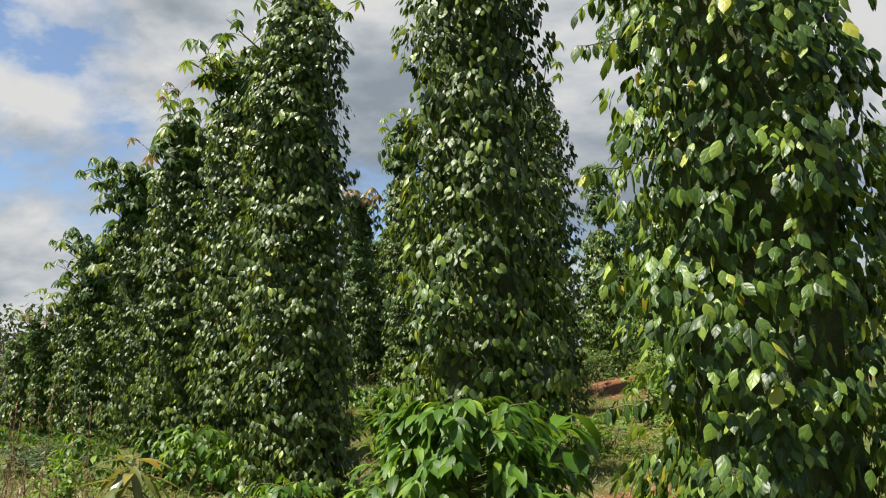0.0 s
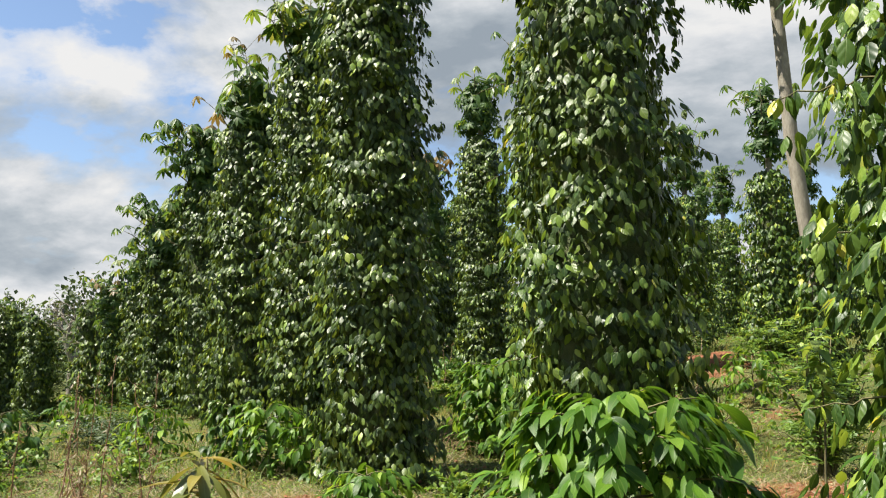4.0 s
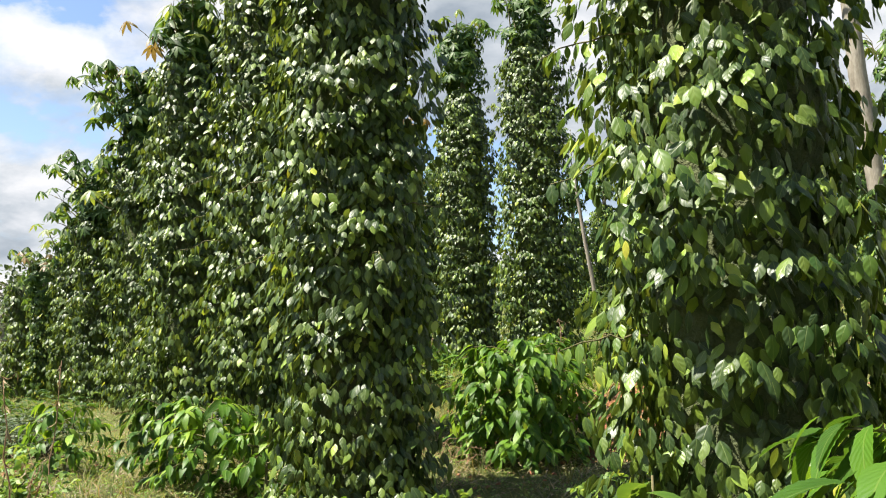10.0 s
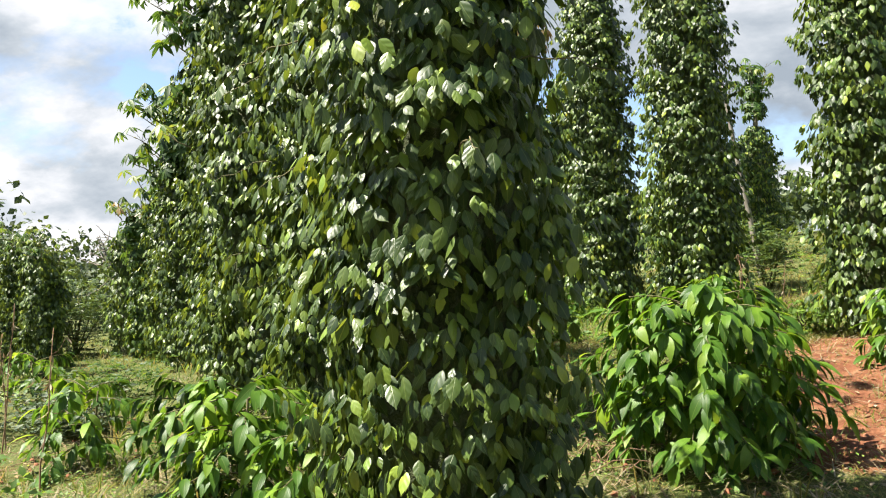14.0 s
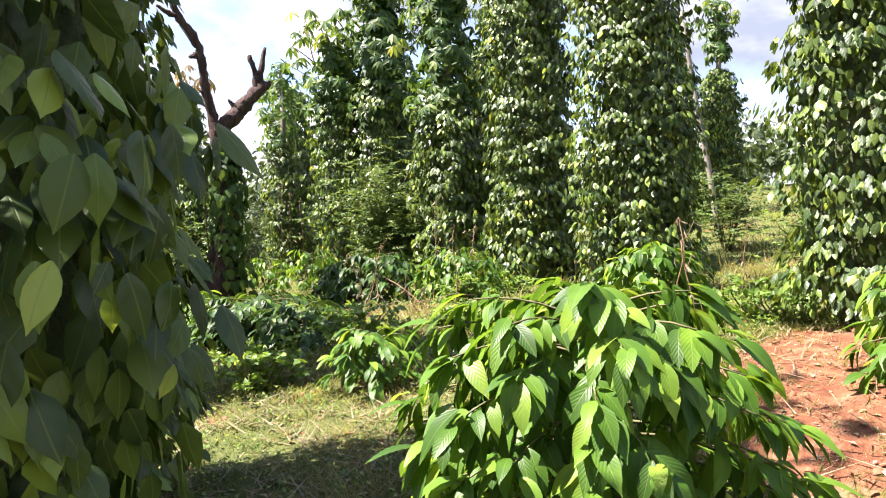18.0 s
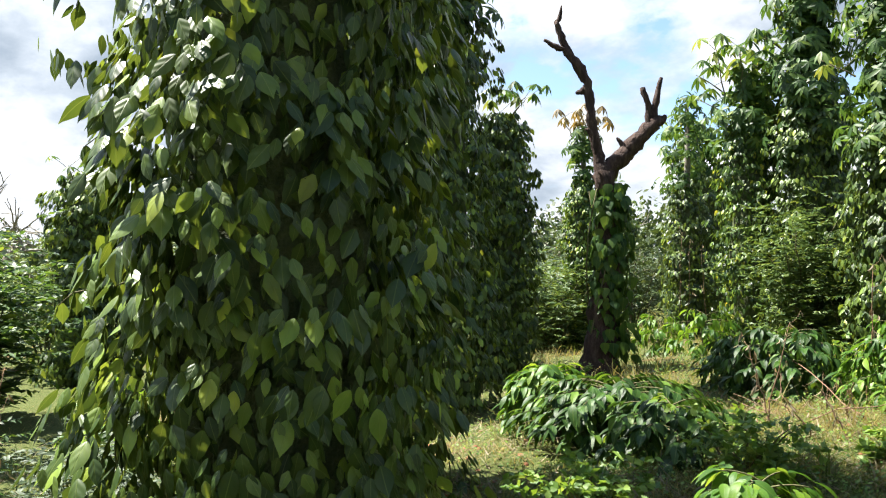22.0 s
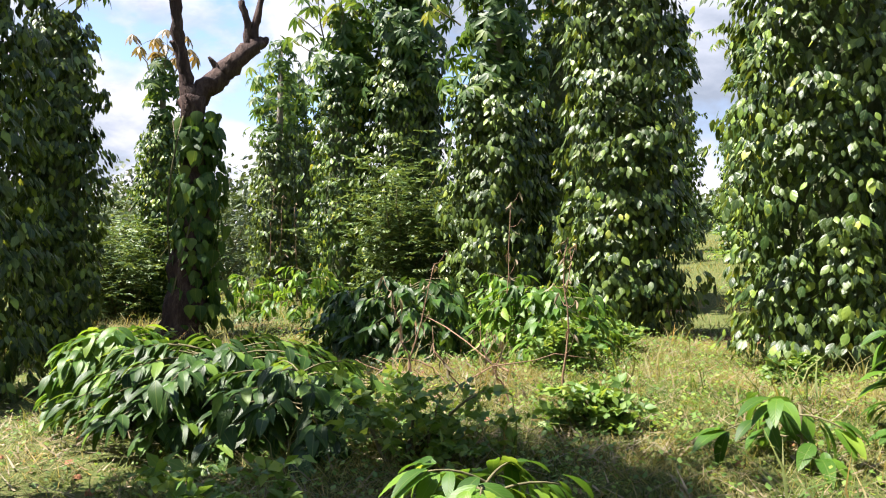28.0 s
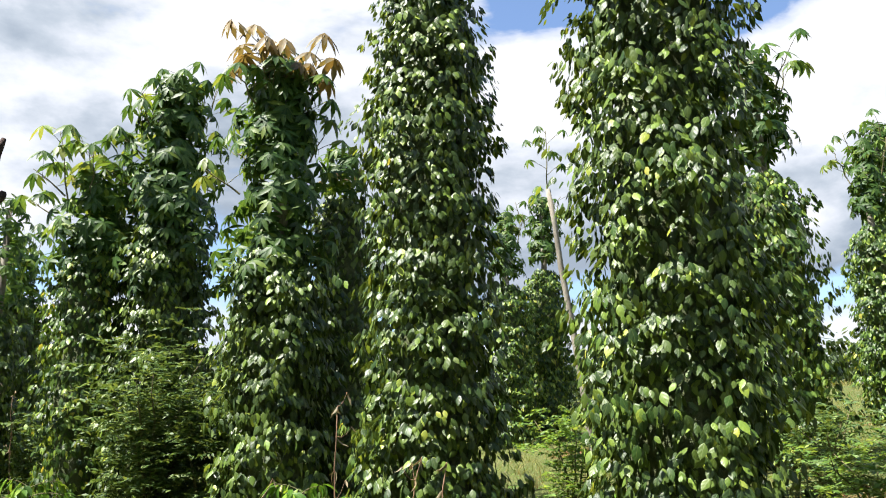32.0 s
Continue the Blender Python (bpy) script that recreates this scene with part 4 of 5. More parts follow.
GLOSSY = "coffee bush with glossy leaves "
coffee_bush(0.25, 5.35, 1.16, 0.66, GLOSSY + "in front of a pepper pillar", 51, 80, 28, 298, 0.45, 0.80)
coffee_bush(-0.45, 12.9, 1.12, 0.80, "rounded " + GLOSSY + "beside the bare red path", 52, 84, 20, 300, 0.95, 1.0)
coffee_bush(-3.45, 11.8, 0.85, 0.60, "bright green " + GLOSSY + "below the row", 53, 34, 14, 180, 0.7, 0.9)
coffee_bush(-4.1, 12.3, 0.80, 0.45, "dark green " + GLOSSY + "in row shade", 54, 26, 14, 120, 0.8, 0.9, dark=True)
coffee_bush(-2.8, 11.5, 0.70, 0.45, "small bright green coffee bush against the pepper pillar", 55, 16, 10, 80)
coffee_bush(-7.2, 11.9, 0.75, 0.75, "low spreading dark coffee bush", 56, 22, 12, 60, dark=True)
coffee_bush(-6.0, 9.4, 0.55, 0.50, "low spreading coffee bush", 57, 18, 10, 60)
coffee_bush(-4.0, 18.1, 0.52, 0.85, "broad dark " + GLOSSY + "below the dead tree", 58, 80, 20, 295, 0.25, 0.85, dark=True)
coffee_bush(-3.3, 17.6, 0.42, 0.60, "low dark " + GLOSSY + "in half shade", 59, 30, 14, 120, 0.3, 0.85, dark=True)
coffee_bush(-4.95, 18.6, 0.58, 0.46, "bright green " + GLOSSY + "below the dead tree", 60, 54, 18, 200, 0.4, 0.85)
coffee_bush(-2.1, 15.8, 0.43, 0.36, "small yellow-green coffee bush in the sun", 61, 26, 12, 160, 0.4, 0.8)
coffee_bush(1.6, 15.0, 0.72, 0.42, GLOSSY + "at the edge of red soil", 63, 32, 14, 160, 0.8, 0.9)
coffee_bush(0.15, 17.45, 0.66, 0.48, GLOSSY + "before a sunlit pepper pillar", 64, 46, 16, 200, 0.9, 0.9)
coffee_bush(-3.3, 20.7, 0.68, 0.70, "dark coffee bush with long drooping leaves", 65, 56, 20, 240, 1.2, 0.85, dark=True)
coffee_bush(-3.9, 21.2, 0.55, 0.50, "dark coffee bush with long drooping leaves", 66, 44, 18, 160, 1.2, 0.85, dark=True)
coffee_bush(-2.05, 20.2, 0.60, 0.62, "bright green coffee bush among dry stalks", 67, 48, 18, 240, 0.9, 0.78)
coffee_bush(-0.84, 17.25, 0.26, 0.30, "small coffee seedling in dry grass", 68, 8, 7, 48)
coffee_bush(-1.6, 8.8, 0.42, 0.42, "small coffee seedling on bare red soil", 69, 28, 12, 140, 0.7, 0.85)
coffee_bush(2.35, 7.0, 0.75, 0.50, GLOSSY + "in the shade of a pillar", 70, 20, 12, 60)
coffee_bush(3.5, 15.6, 0.85, 0.60, GLOSSY + "on the grassy slope", 71, 20, 12, 0)
coffee_bush(-5.6, 24.6, 0.75, 0.55, GLOSSY + "below the tree row", 73, 18, 12, 0)
coffee_bush(-6.9, 25.8, 0.70, 0.50, GLOSSY + "below the tree row", 74, 18, 12, 0)
coffee_bush(-2.6, 23.2, 0.70, 0.50, GLOSSY + "between two pepper pillars", 75, 18, 12, 0)
coffee_bush(0.9, 22.8, 0.75, 0.5, GLOSSY + "between two pepper pillars", 76, 18, 12, 0)
coffee_bush(-5.6, 13.2, 0.75, 0.5, "bright green " + GLOSSY + "behind the pepper row", 77, 18, 12, 0)
coffee_bush(-8.4, 16.2, 0.8, 0.6, GLOSSY + "across the plot", 78, 18, 12, 0)


# ---- other plants ----
def drooping_seedling(x, y, height, label, seed, leaf=0.26, count=26, material=None, width=0.23):
    rng = np.random.default_rng(seed)
    ob = holder("seedling", x, y)
    part("stem", tube_mesh("stem", tube(bent((0, 0, -0.05), (0.03, 0.02, height), 0, 5, 0.008, rng), np.linspace(0.012, 0.005, 5), 6)), STEM, ob)
    w = np.arange(count) * 2.4
    z = height * (0.45 + 0.55 * np.sqrt(np.arange(count) / count))
    pl = np.stack([0 * w, 0 * w, z], 1)
    d = np.stack([np.cos(w), np.sin(w), rng.uniform(-0.5, 0.5, count)], 1)
    v, f, u = leaf_template(1.0, width, LONG, droop=0.55, fold=0.25)
    shared = build_mesh("seedling_leaf", v, f, u)
    shared.materials.append(material or MANGO)
    leaf_objects("leaf", [shared], ob, pl, frames(d, np.repeat([[0, 0, 1.0]], count, 0)), rng.uniform(0.75, 1.1, count) * leaf, seed)
    return tagged(ob, label, "seedling")


drooping_seedling(-1.75, 5.35, 0.92, "young mango seedling with drooping yellowish leaves", 81, 0.31, 36)
drooping_seedling(1.05, 7.0, 1.10, "broad-leaved sapling with large dark leaves", 82, 0.36, 9, COFFEE, 0.55)
drooping_seedling(-0.12, 7.45, 0.80, "broad-leaved sapling with large light green leaves", 83, 0.30, 7, WEED, 0.5)
drooping_seedling(2.4, 9.1, 1.5, "thin yellow-green sapling by the path", 84, 0.22, 30, WEED, 0.4)


def dry_stalk(x, y, height, label, seed, lean=(0.05, 0.0), twigs=5, dead=12):
    """A dead weed stalk with side twigs and shrivelled leaves."""
    rng = np.random.default_rng(seed)
    ob = holder("dry_weed_stalk", x, y)
    line = bent((0, 0, -0.05), (lean[0], lean[1], height), 0, 8, 0.012, rng)
    part("stalk", tube_mesh("stalk", tube(line, np.linspace(0.008, 0.003, 8), 5)), DRYSTEM, ob)
    pl, d = [], []
    for k in range(twigs):
        i = int(rng.integers(2, 8))
        w = rng.uniform(0, 6.28)
        e = line[i] + np.array([math.cos(w) * 0.10, math.sin(w) * 0.10, rng.uniform(0.0, 0.16)])
        part("twig", tube_mesh("twig", tube(bent(line[i], e, 0.03, 4), np.linspace(0.003, 0.0013, 4), 4)), DRYSTEM, ob)
        pl.append(e), d.append((math.cos(w), math.sin(w), -1.5))
    for k in range(dead):
        i = int(rng.integers(3, 8))
        w = rng.uniform(0, 6.28)
        pl.append(line[i]), d.append((math.cos(w) * 0.6, math.sin(w) * 0.6, -1.0))
    pl, d = np.array(pl), np.array(d)
    v, f, u = scatter(leaf_template(0.085, 0.018, LONG_FAR, droop=0.5, fold=0.6), pl, frames(d, rng.normal(0, 1, (len(pl), 3))), rng.uniform(0.6, 1.2, len(pl)))
    part("withered_foliage", build_mesh("withered_foliage", v, f, u), STRAW, ob, kind="stuff")
    return tagged(ob, label, "dry weed", "dry weed stalks")


DRY = "thin dead brown weed stalk standing in the grass"
for i, (sx, sy, sh, lx, ly) in enumerate([(-2.4, 20.1, 1.35, 0.05, 0.1), (-1.88, 18.6, 1.0, 0.02, 0.0), (0.29, 15.36, 1.15, -0.1, 0.05), (0.12, 15.6, 0.95, 0.1, 0.0), (-2.0, 20.0, 1.0, 0.2, 0.0),
                                          (-4.3, 9.2, 1.5, 0.1, 0.1), (-4.0, 9.5, 1.2, -0.1, 0.0), (-4.6, 9.0, 1.1, 0.15, 0.1), (-5.2, 10.2, 1.3, 0.0, 0.2), (-3.0, 18.9, 0.9, 0.2, 0.1),
                                          (-2.8, 18.5, 0.7, -0.2, 0.0), (2.3, 14.5, 1.2, 0.2, 0.0), (2.15, 14.7, 0.9, -0.15, 0.1), (-7.6, 29.0, 2.2, 0.1, 0.0), (-7.3, 29.4, 2.0, -0.1, 0.0), (-7.9, 29.3, 2.4, 0.05, 0.1),
                                          (-5.0, 11.8, 1.3, 0.0, 0.2), (-4.9, 8.7, 0.9, 0.1, 0.0), (0.7, 9.6, 0.8, 0.1, 0.1), (1.2, 19.0, 0.9, 0.1, 0.0), (-6.8, 13.6, 1.5, 0.1, 0.1), (-7.4, 14.4, 1.2, -0.1, 0.1)]):
    dry_stalk(sx, sy, sh, DRY, 100 + i, (lx, ly))
twist = np.random.default_rng(77)
for i in range(14):
    bx, by = (-2.35, 18.5) if i < 3 else (-4.6, 9.6)
    dry_stalk(bx + twist.normal(0, 0.42), by + twist.normal(0, 0.38), twist.uniform(0.3, 0.6), "short dead weed stalk in brown brush", 150 + i, (twist.normal(0, 0.14), twist.normal(0, 0.14)), 7, 8)


def fallen_stem(a, b):
    ob = holder("fallen_stem", a[0], a[1])
    e = np.array([b[0] - a[0], b[1] - a[1], b[2]])
    part("stem", tube_mesh("stem", tube(bent((0, 0, 0.02), e, -0.10, 9, 0.015, np.random.default_rng(8)), np.linspace(0.006, 0.0025, 9), 5)), DRYSTEM, ob)
    tagged(ob, "long thin dry stem arching over the grass", "dry stem")


fallen_stem((-2.2, 19.0), (-3.9, 21.4, 0.45))
fallen_stem((-2.7, 18.4), (-1.7, 18.9, 0.25))


def brush_heap(x, y, radius, count, label, seed):
    """A tangle of dry fallen stems."""
    rng = np.random.default_rng(seed)
    ob = holder("dry_brush", x, y)
    sets = []
    for k in range(count):
        w, l = rng.uniform(0, 6.28), rng.uniform(0.2, 0.6)
        p = np.array([rng.normal(0, radius * 0.5), rng.normal(0, radius * 0.5), rng.uniform(0.0, 0.16)])
        e = p + np.array([math.cos(w) * l, math.sin(w) * l, rng.uniform(-0.04, 0.14)])
        sets.append(tube(bent(p, e, rng.uniform(-0.08, 0.02), 5, 0.012, rng), np.linspace(0.004, 0.0015, 5), 4))
    part("twig_tangle", tube_mesh("twig_tangle", *sets), DRYSTEM, ob, kind="stuff")
    return tagged(ob, label, "dry brush")


for i, (hx, hy, hr, hn) in enumerate([(-2.9, 18.9, 0.5, 16), (-4.3, 8.7, 0.6, 60), (-1.2, 12.5, 0.35, 26), (0.35, 15.2, 0.3, 20), (-6.2, 12.8, 0.7, 40)]):
    brush_heap(hx, hy, hr, hn, "tangle of dry brown stems lying in grass", 700 + i)


def shrub(x, y, height, radius, count, label, seed, material=SHRUB, leaf=0.07, name="shrub", z_low=0.1, category="shrub", broad=0.42):
    """Several stems and a loose uneven crown of small leaves on twigs."""
    rng = np.random.default_rng(seed)
    ob = holder(name, x, y)
    ends, sets = [], []
    for k in range(9):
        w = k * 2.4
        e = np.array([math.cos(w) * radius * rng.uniform(0.2, 0.8), math.sin(w) * radius * rng.uniform(0.2, 0.8), height * rng.uniform(0.5, 0.95)])
        line = bent((rng.normal(0, 0.05), rng.normal(0, 0.05), -0.05), e, -0.1 * height, 6, 0.02, rng)
        sets.append(tube(line, np.linspace(0.02, 0.005, 6) * (0.5 + 0.3 * height), 5))
        ends += [line[1], line[2], line[3], line[4], line[5]]
    part("stem_clump", tube_mesh("stem_clump", *sets), STEM, ob, kind="stuff")
    ends = np.array(ends)
    c = ends[rng.integers(len(ends), size=count // 14)]
    c = c + rng.normal(0, 1, c.shape) * [0.26 * radius, 0.26 * radius, 0.13 * height]
    w = rng.uniform(0, 6.28, len(c))
    d0 = np.stack([np.cos(w), np.sin(w), rng.uniform(-0.3, 0.5, len(c))], 1)
    s = np.tile(np.linspace(0, 1, 14), len(c))
    cc, dd = np.repeat(c, 14, 0), np.repeat(d0, 14, 0)
    side = np.where(np.arange(len(s)) % 2 == 0, 1, -1)[:, None] * np.cross(dd, [0, 0, 1.0])
    pl = cc + dd * (s * 0.36 * min(1.0, radius))[:, None]
    pl[:, 2] = np.maximum(pl[:, 2], z_low * height + 0.03)
    v, f, u = scatter(leaf_template(leaf, leaf * broad, FAR2, droop=0.15), pl, frames(side + dd * 0.5 + rng.normal(0, 0.25 if broad < 0.6 else 0.7, pl.shape), rng.normal(0, 0.35 if broad < 0.6 else 0.6, pl.shape) + [0, 0, 1.0]), rng.uniform(0.7, 1.3, len(pl)))
    part("foliage", build_mesh("foliage", v, f, u), material, ob, kind="stuff")
    return tagged(ob, label, category)


shrub(-4.7, 26.9, 2.5, 1.2, 9000, "feathery green shrub in front of the tree row", 201, leaf=0.10)
shrub(-3.9, 26.6, 1.8, 0.9, 5000, "feathery green shrub in front of the tree row", 202, leaf=0.10)
shrub(-16.5, 15.2, 2.6, 1.6, 8000, "dense green shrub across the plot", 205, leaf=0.12)
shrub(-11.4, 28.8, 2.0, 1.5, 7000, "pale green thicket behind the dead tree", 207, leaf=0.12)
shrub(2.9, 10.6, 1.7, 0.6, 3500, "yellow-green bush beside the path", 208, WEED, 0.07)
shrub(-19.5, 17.0, 3.0, 2.0, 8000, "dense green shrub across the plot", 209, leaf=0.13)
shrub(0.9, 25.0, 1.3, 0.8, 3500, "tangled green weeds behind the pepper row", 211, WEED, 0.08)
shrub(2.2, 25.8, 1.4, 0.9, 3500, "tangled green weeds behind the pepper row", 212, SHRUB, 0.08)
shrub(2.7, 21.6, 0.9, 0.8, 3000, "tangled weeds on the grassy bank", 213, WEED, 0.07)
shrub(3.6, 23.8, 1.2, 1.0, 3500, "tangled weeds on the grassy bank", 214, SHRUB, 0.08)
shrub(5.0, 20.5, 1.0, 1.0, 3500, "tangled weeds on the grassy bank", 215, WEED, 0.08)
shrub(-1.9, 29.5, 1.8, 1.2, 4500, "tangled green weeds behind the pepper row", 216, SHRUB, 0.10)
shrub(-7.3, 31.5, 1.9, 1.5, 6000, "pale green thicket behind the tree row", 217, leaf=0.12)
shrub(-12.6, 16.4, 2.3, 1.3, 8000, "dense leafy shrub behind the pepper row", 198, KAPOK, leaf=0.13)
for i, (wx, wy, wh, wr) in enumerate([(-10.2, 27.6, 2.0, 1.6), (-12.2, 31.0, 2.4, 1.9), (-19.5, 24.0, 2.8, 2.0), (-17.4, 29.5, 2.8, 2.2), (-21.5, 27.0, 3.2, 2.4), (-15.0, 33.0, 2.8, 2.2), (-18.5, 20.5, 2.6, 1.8), (-11.8, 35.5, 2.8, 2.2)]):
    shrub(wx, wy, wh, wr, 8500, "dark leafy thicket at the far side of the plot", 260 + i, WOODS if i % 3 else SHRUB, 0.10, "thicket", 0.05)
shrub(-9.9, 12.0, 1.1, 1.0, 5000, "low thicket of green weeds", 210, leaf=0.08)
for i, (wx, wy, wh, wr) in enumerate([(-8.6, 14.0, 0.8, 0.9), (-7.5, 15.3, 0.75, 0.8), (-9.4, 12.9, 0.8, 0.9), (-6.7, 14.7, 0.6, 0.7), (-8.2, 17.6, 0.9, 0.9), (-10.8, 13.4, 0.9, 1.0), (-7.9, 13.0, 0.5, 0.7)]):
    shrub(wx, wy, 0.7 * wh, wr, 1800, "dense thicket of green and brown weeds", 240 + i, WOODS if i % 2 else KAPOK, 0.075, "weed_thicket", 0.02, "weeds")
for i, (wx, wy, wh, wr) in enumerate([(-1.76, 17.7, 0.24, 0.24), (-0.36, 19.25, 0.22, 0.20), (-1.9, 19.5, 0.4, 0.35), (-2.6, 17.2, 0.45, 0.5), (1.9, 13.6, 0.5, 0.6), (2.3, 13.0, 0.55, 0.6),
                                      (1.6, 12.2, 0.4, 0.6), (-1.5, 21.3, 0.3, 0.4), (-0.9, 10.0, 0.25, 0.3), (-3.1, 15.9, 0.4, 0.4), (-2.6, 21.6, 0.35, 0.5), (-6.0, 20.4, 0.5, 0.6), (-4.9, 10.8, 0.5, 0.6),
                                      (-5.6, 9.0, 0.6, 0.5), (-6.4, 10.6, 0.6, 0.7), (0.6, 10.3, 0.3, 0.5), (1.1, 17.3, 0.4, 0.5), (-3.1, 22.2, 0.5, 0.6), (-1.6, 24.6, 0.5, 0.5), (3.2, 12.0, 0.6, 0.8)]):
    shrub(wx, wy, wh, wr, 1000, "low clump of soft green broad-leaved weeds", 220 + i, WEED, 0.055, "weed_clump", 0.02, "weeds", 0.72)


# ---- the dead forked tree ----
CLIMBER_LEAVES = shared_leaves("climber_leaf", (0.19, 0.16), 0.86, [(0.0, 0.10), (0.06, 0.36), (0.22, 0.50), (0.45, 0.44), (0.72, 0.24), (1.0, 0.01)], KAPOK, fold=-0.15)


def knotty(points, radii, sides, seed, rough):
    """A gnarled limb: the line made uneven between its bends."""
    rng = np.random.default_rng(seed)
    p, r = np.asarray(points, float), np.asarray(radii, float)
    t = np.linspace(0, len(p) - 1, 4 * (len(p) - 1) + 1)
    q = np.stack([np.interp(t, np.arange(len(p)), p[:, i]) for i in range(3)], 1)
    q[1:-1] += rng.normal(0, 0.10 * r.mean(), (len(q) - 2, 3))
    return tube(q, np.interp(t, np.arange(len(r)), r) * rng.uniform(0.86, 1.16, len(t)), sides + 2, seed, rough)


def dead_tree(x, y):
    ob = holder("dead_tree", x, y)
    rng = np.random.default_rng(301)
    lat = np.array([0.8, 0.6, 0.0])
    at = lambda l, z, dep=0.0: lat * l + np.array([-0.6, 0.8, 0.0]) * dep + np.array([0, 0, z])
    trunk = [at(-0.05, -0.25), at(-0.02, 0.15), at(0.03, 0.7), at(0.11, 1.6), at(0.09, 2.5), at(0.05, 3.05), at(0.05, 3.25)]
    part("trunk", tube_mesh("trunk", knotty(trunk, [0.42, 0.30, 0.20, 0.16, 0.15, 0.16, 0.11], 11, 1, 0.14)), DEADWOOD, ob, "weathered reddish-brown trunk")
    part("limb", tube_mesh("limb", knotty([at(0.03, 3.05), at(-0.05, 3.4), at(-0.12, 3.72), at(-0.17, 4.1), at(-0.20, 4.47), at(-0.36, 4.74), at(-0.54, 5.0), at(-0.63, 5.24), at(-0.70, 5.42)],
                                        [0.13, 0.088, 0.075, 0.072, 0.076, 0.072, 0.070, 0.050, 0.035], 9, 2, 0.16),
                                knotty([at(-0.54, 4.98), at(-0.70, 5.03), at(-0.88, 5.14)], [0.05, 0.042, 0.022], 7, 3, 0.2),
                                knotty([at(-0.69, 5.40), at(-0.64, 5.48), at(-0.61, 5.68)], [0.034, 0.036, 0.012], 7, 4, 0.2),
                                knotty([at(-0.21, 4.42), at(-0.30, 4.33), at(-0.39, 4.31)], [0.05, 0.045, 0.02], 7, 5, 0.2),
                                knotty([at(-0.13, 3.66), at(-0.20, 3.74), at(-0.24, 3.74)], [0.04, 0.035, 0.015], 6, 12, 0.2)), DEADWOOD, ob, "grey upright dead limb with broken stubs")
    part("limb", tube_mesh("limb", knotty([at(0.06, 3.08), at(0.30, 3.30), at(0.45, 3.42), at(0.64, 3.66), at(0.82, 3.83), at(0.92, 3.92)], [0.14, 0.125, 0.115, 0.105, 0.10, 0.055], 9, 6, 0.18),
                                knotty([at(0.74, 3.80), at(0.73, 4.12), at(0.64, 4.40)], [0.065, 0.05, 0.038], 7, 7, 0.2),
                                knotty([at(0.82, 3.86), at(0.84, 4.18), at(0.93, 4.56)], [0.07, 0.055, 0.028], 7, 8, 0.2),
                                knotty([at(0.86, 3.86), at(0.97, 3.92), at(0.99, 3.98)], [0.06, 0.05, 0.025], 7, 9, 0.2),
                                knotty([at(0.36, 3.38), at(0.32, 3.54), at(0.24, 3.62)], [0.055, 0.045, 0.015], 6, 10, 0.25)), DEADWOOD, ob, "grey forked dead limb with broken stubs")
    # a climber with large heart-shaped leaves hangs about the trunk
    n = 640
    z = 0.15 + 2.75 * rng.uniform(0, 1, n) ** 0.8
    w = rng.normal(0.1, 1.9, n)
    r = 0.19 + 0.30 * rng.uniform(0, 1, n) ** 1.4 * (0.6 + 0.4 * np.cos(w)) * (1.2 - 0.25 * z)
    o = np.stack([np.cos(w), np.sin(w), 0 * w], 1)
    pl = o * r[:, None] + np.stack([0.08 + 0 * z, 0.06 + 0 * z, z], 1)
    turns = frames(o * rng.uniform(0.0, 0.4, (n, 1)) - [0, 0, 0.9] + rng.normal(0, 0.2, (n, 3)), o + [0, 0, 0.35] + rng.normal(0, 0.3, (n, 3)))
    leaf_objects("leaf", CLIMBER_LEAVES, ob, pl[:300], turns[:300], rng.uniform(0.6, 1.15, 300), 5)
    v, f, u = scatter(leaf_template(0.18, 0.15, [(0.0, 0.10), (0.06, 0.36), (0.22, 0.50), (0.45, 0.44), (0.72, 0.24), (1.0, 0.01)], 0.18, -0.15), pl[300:], turns[300:], rng.uniform(0.6, 1.15, n - 300))
    part("climber_foliage", build_mesh("climber_foliage", v, f, u), KAPOK, ob, kind="stuff")
    vines = [tube(np.stack([0.22 * np.cos(k * 1.9 + np.linspace(0, 3, 9)), 0.22 * np.sin(k * 1.9 + np.linspace(0, 3, 9)), np.linspace(0.0, 2.8, 9)], 1), np.full(9, 0.012), 5) for k in range(3)]
    part("vine_stem", tube_mesh("vine_stem", *vines), STEM, ob, "thin twining green stems")
    tagged(ob, "dead forked tree with broken limbs and a sparse climbing vine", "dead tree")


dead_tree(-6.6, 22.95)


def thin_post(base, top):
    ob = holder("thin_tree", base[0], base[1])
    h = top[2] - ob.location.z
    part("trunk", tube_mesh("trunk", tube(bent((0, 0, -0.1), (top[0] - base[0], top[1] - base[1], h), 0, 8, 0.02, np.random.default_rng(9)), np.linspace(0.075, 0.045, 8), 8, 9, 0.06)), BARK, ob, "pale slender leaning trunk")
    rng = np.random.default_rng(10)
    sprout(ob, rng, (top[0] - base[0], top[1] - base[1], h - 0.1), 1.3, 8, 0.2, KAPOK, YOUNG)
    tagged(ob, "slender pale leaning tree with a small leafy top", "tree")


thin_post((2.6, 29.2), (1.9, 29.2, 6.6))


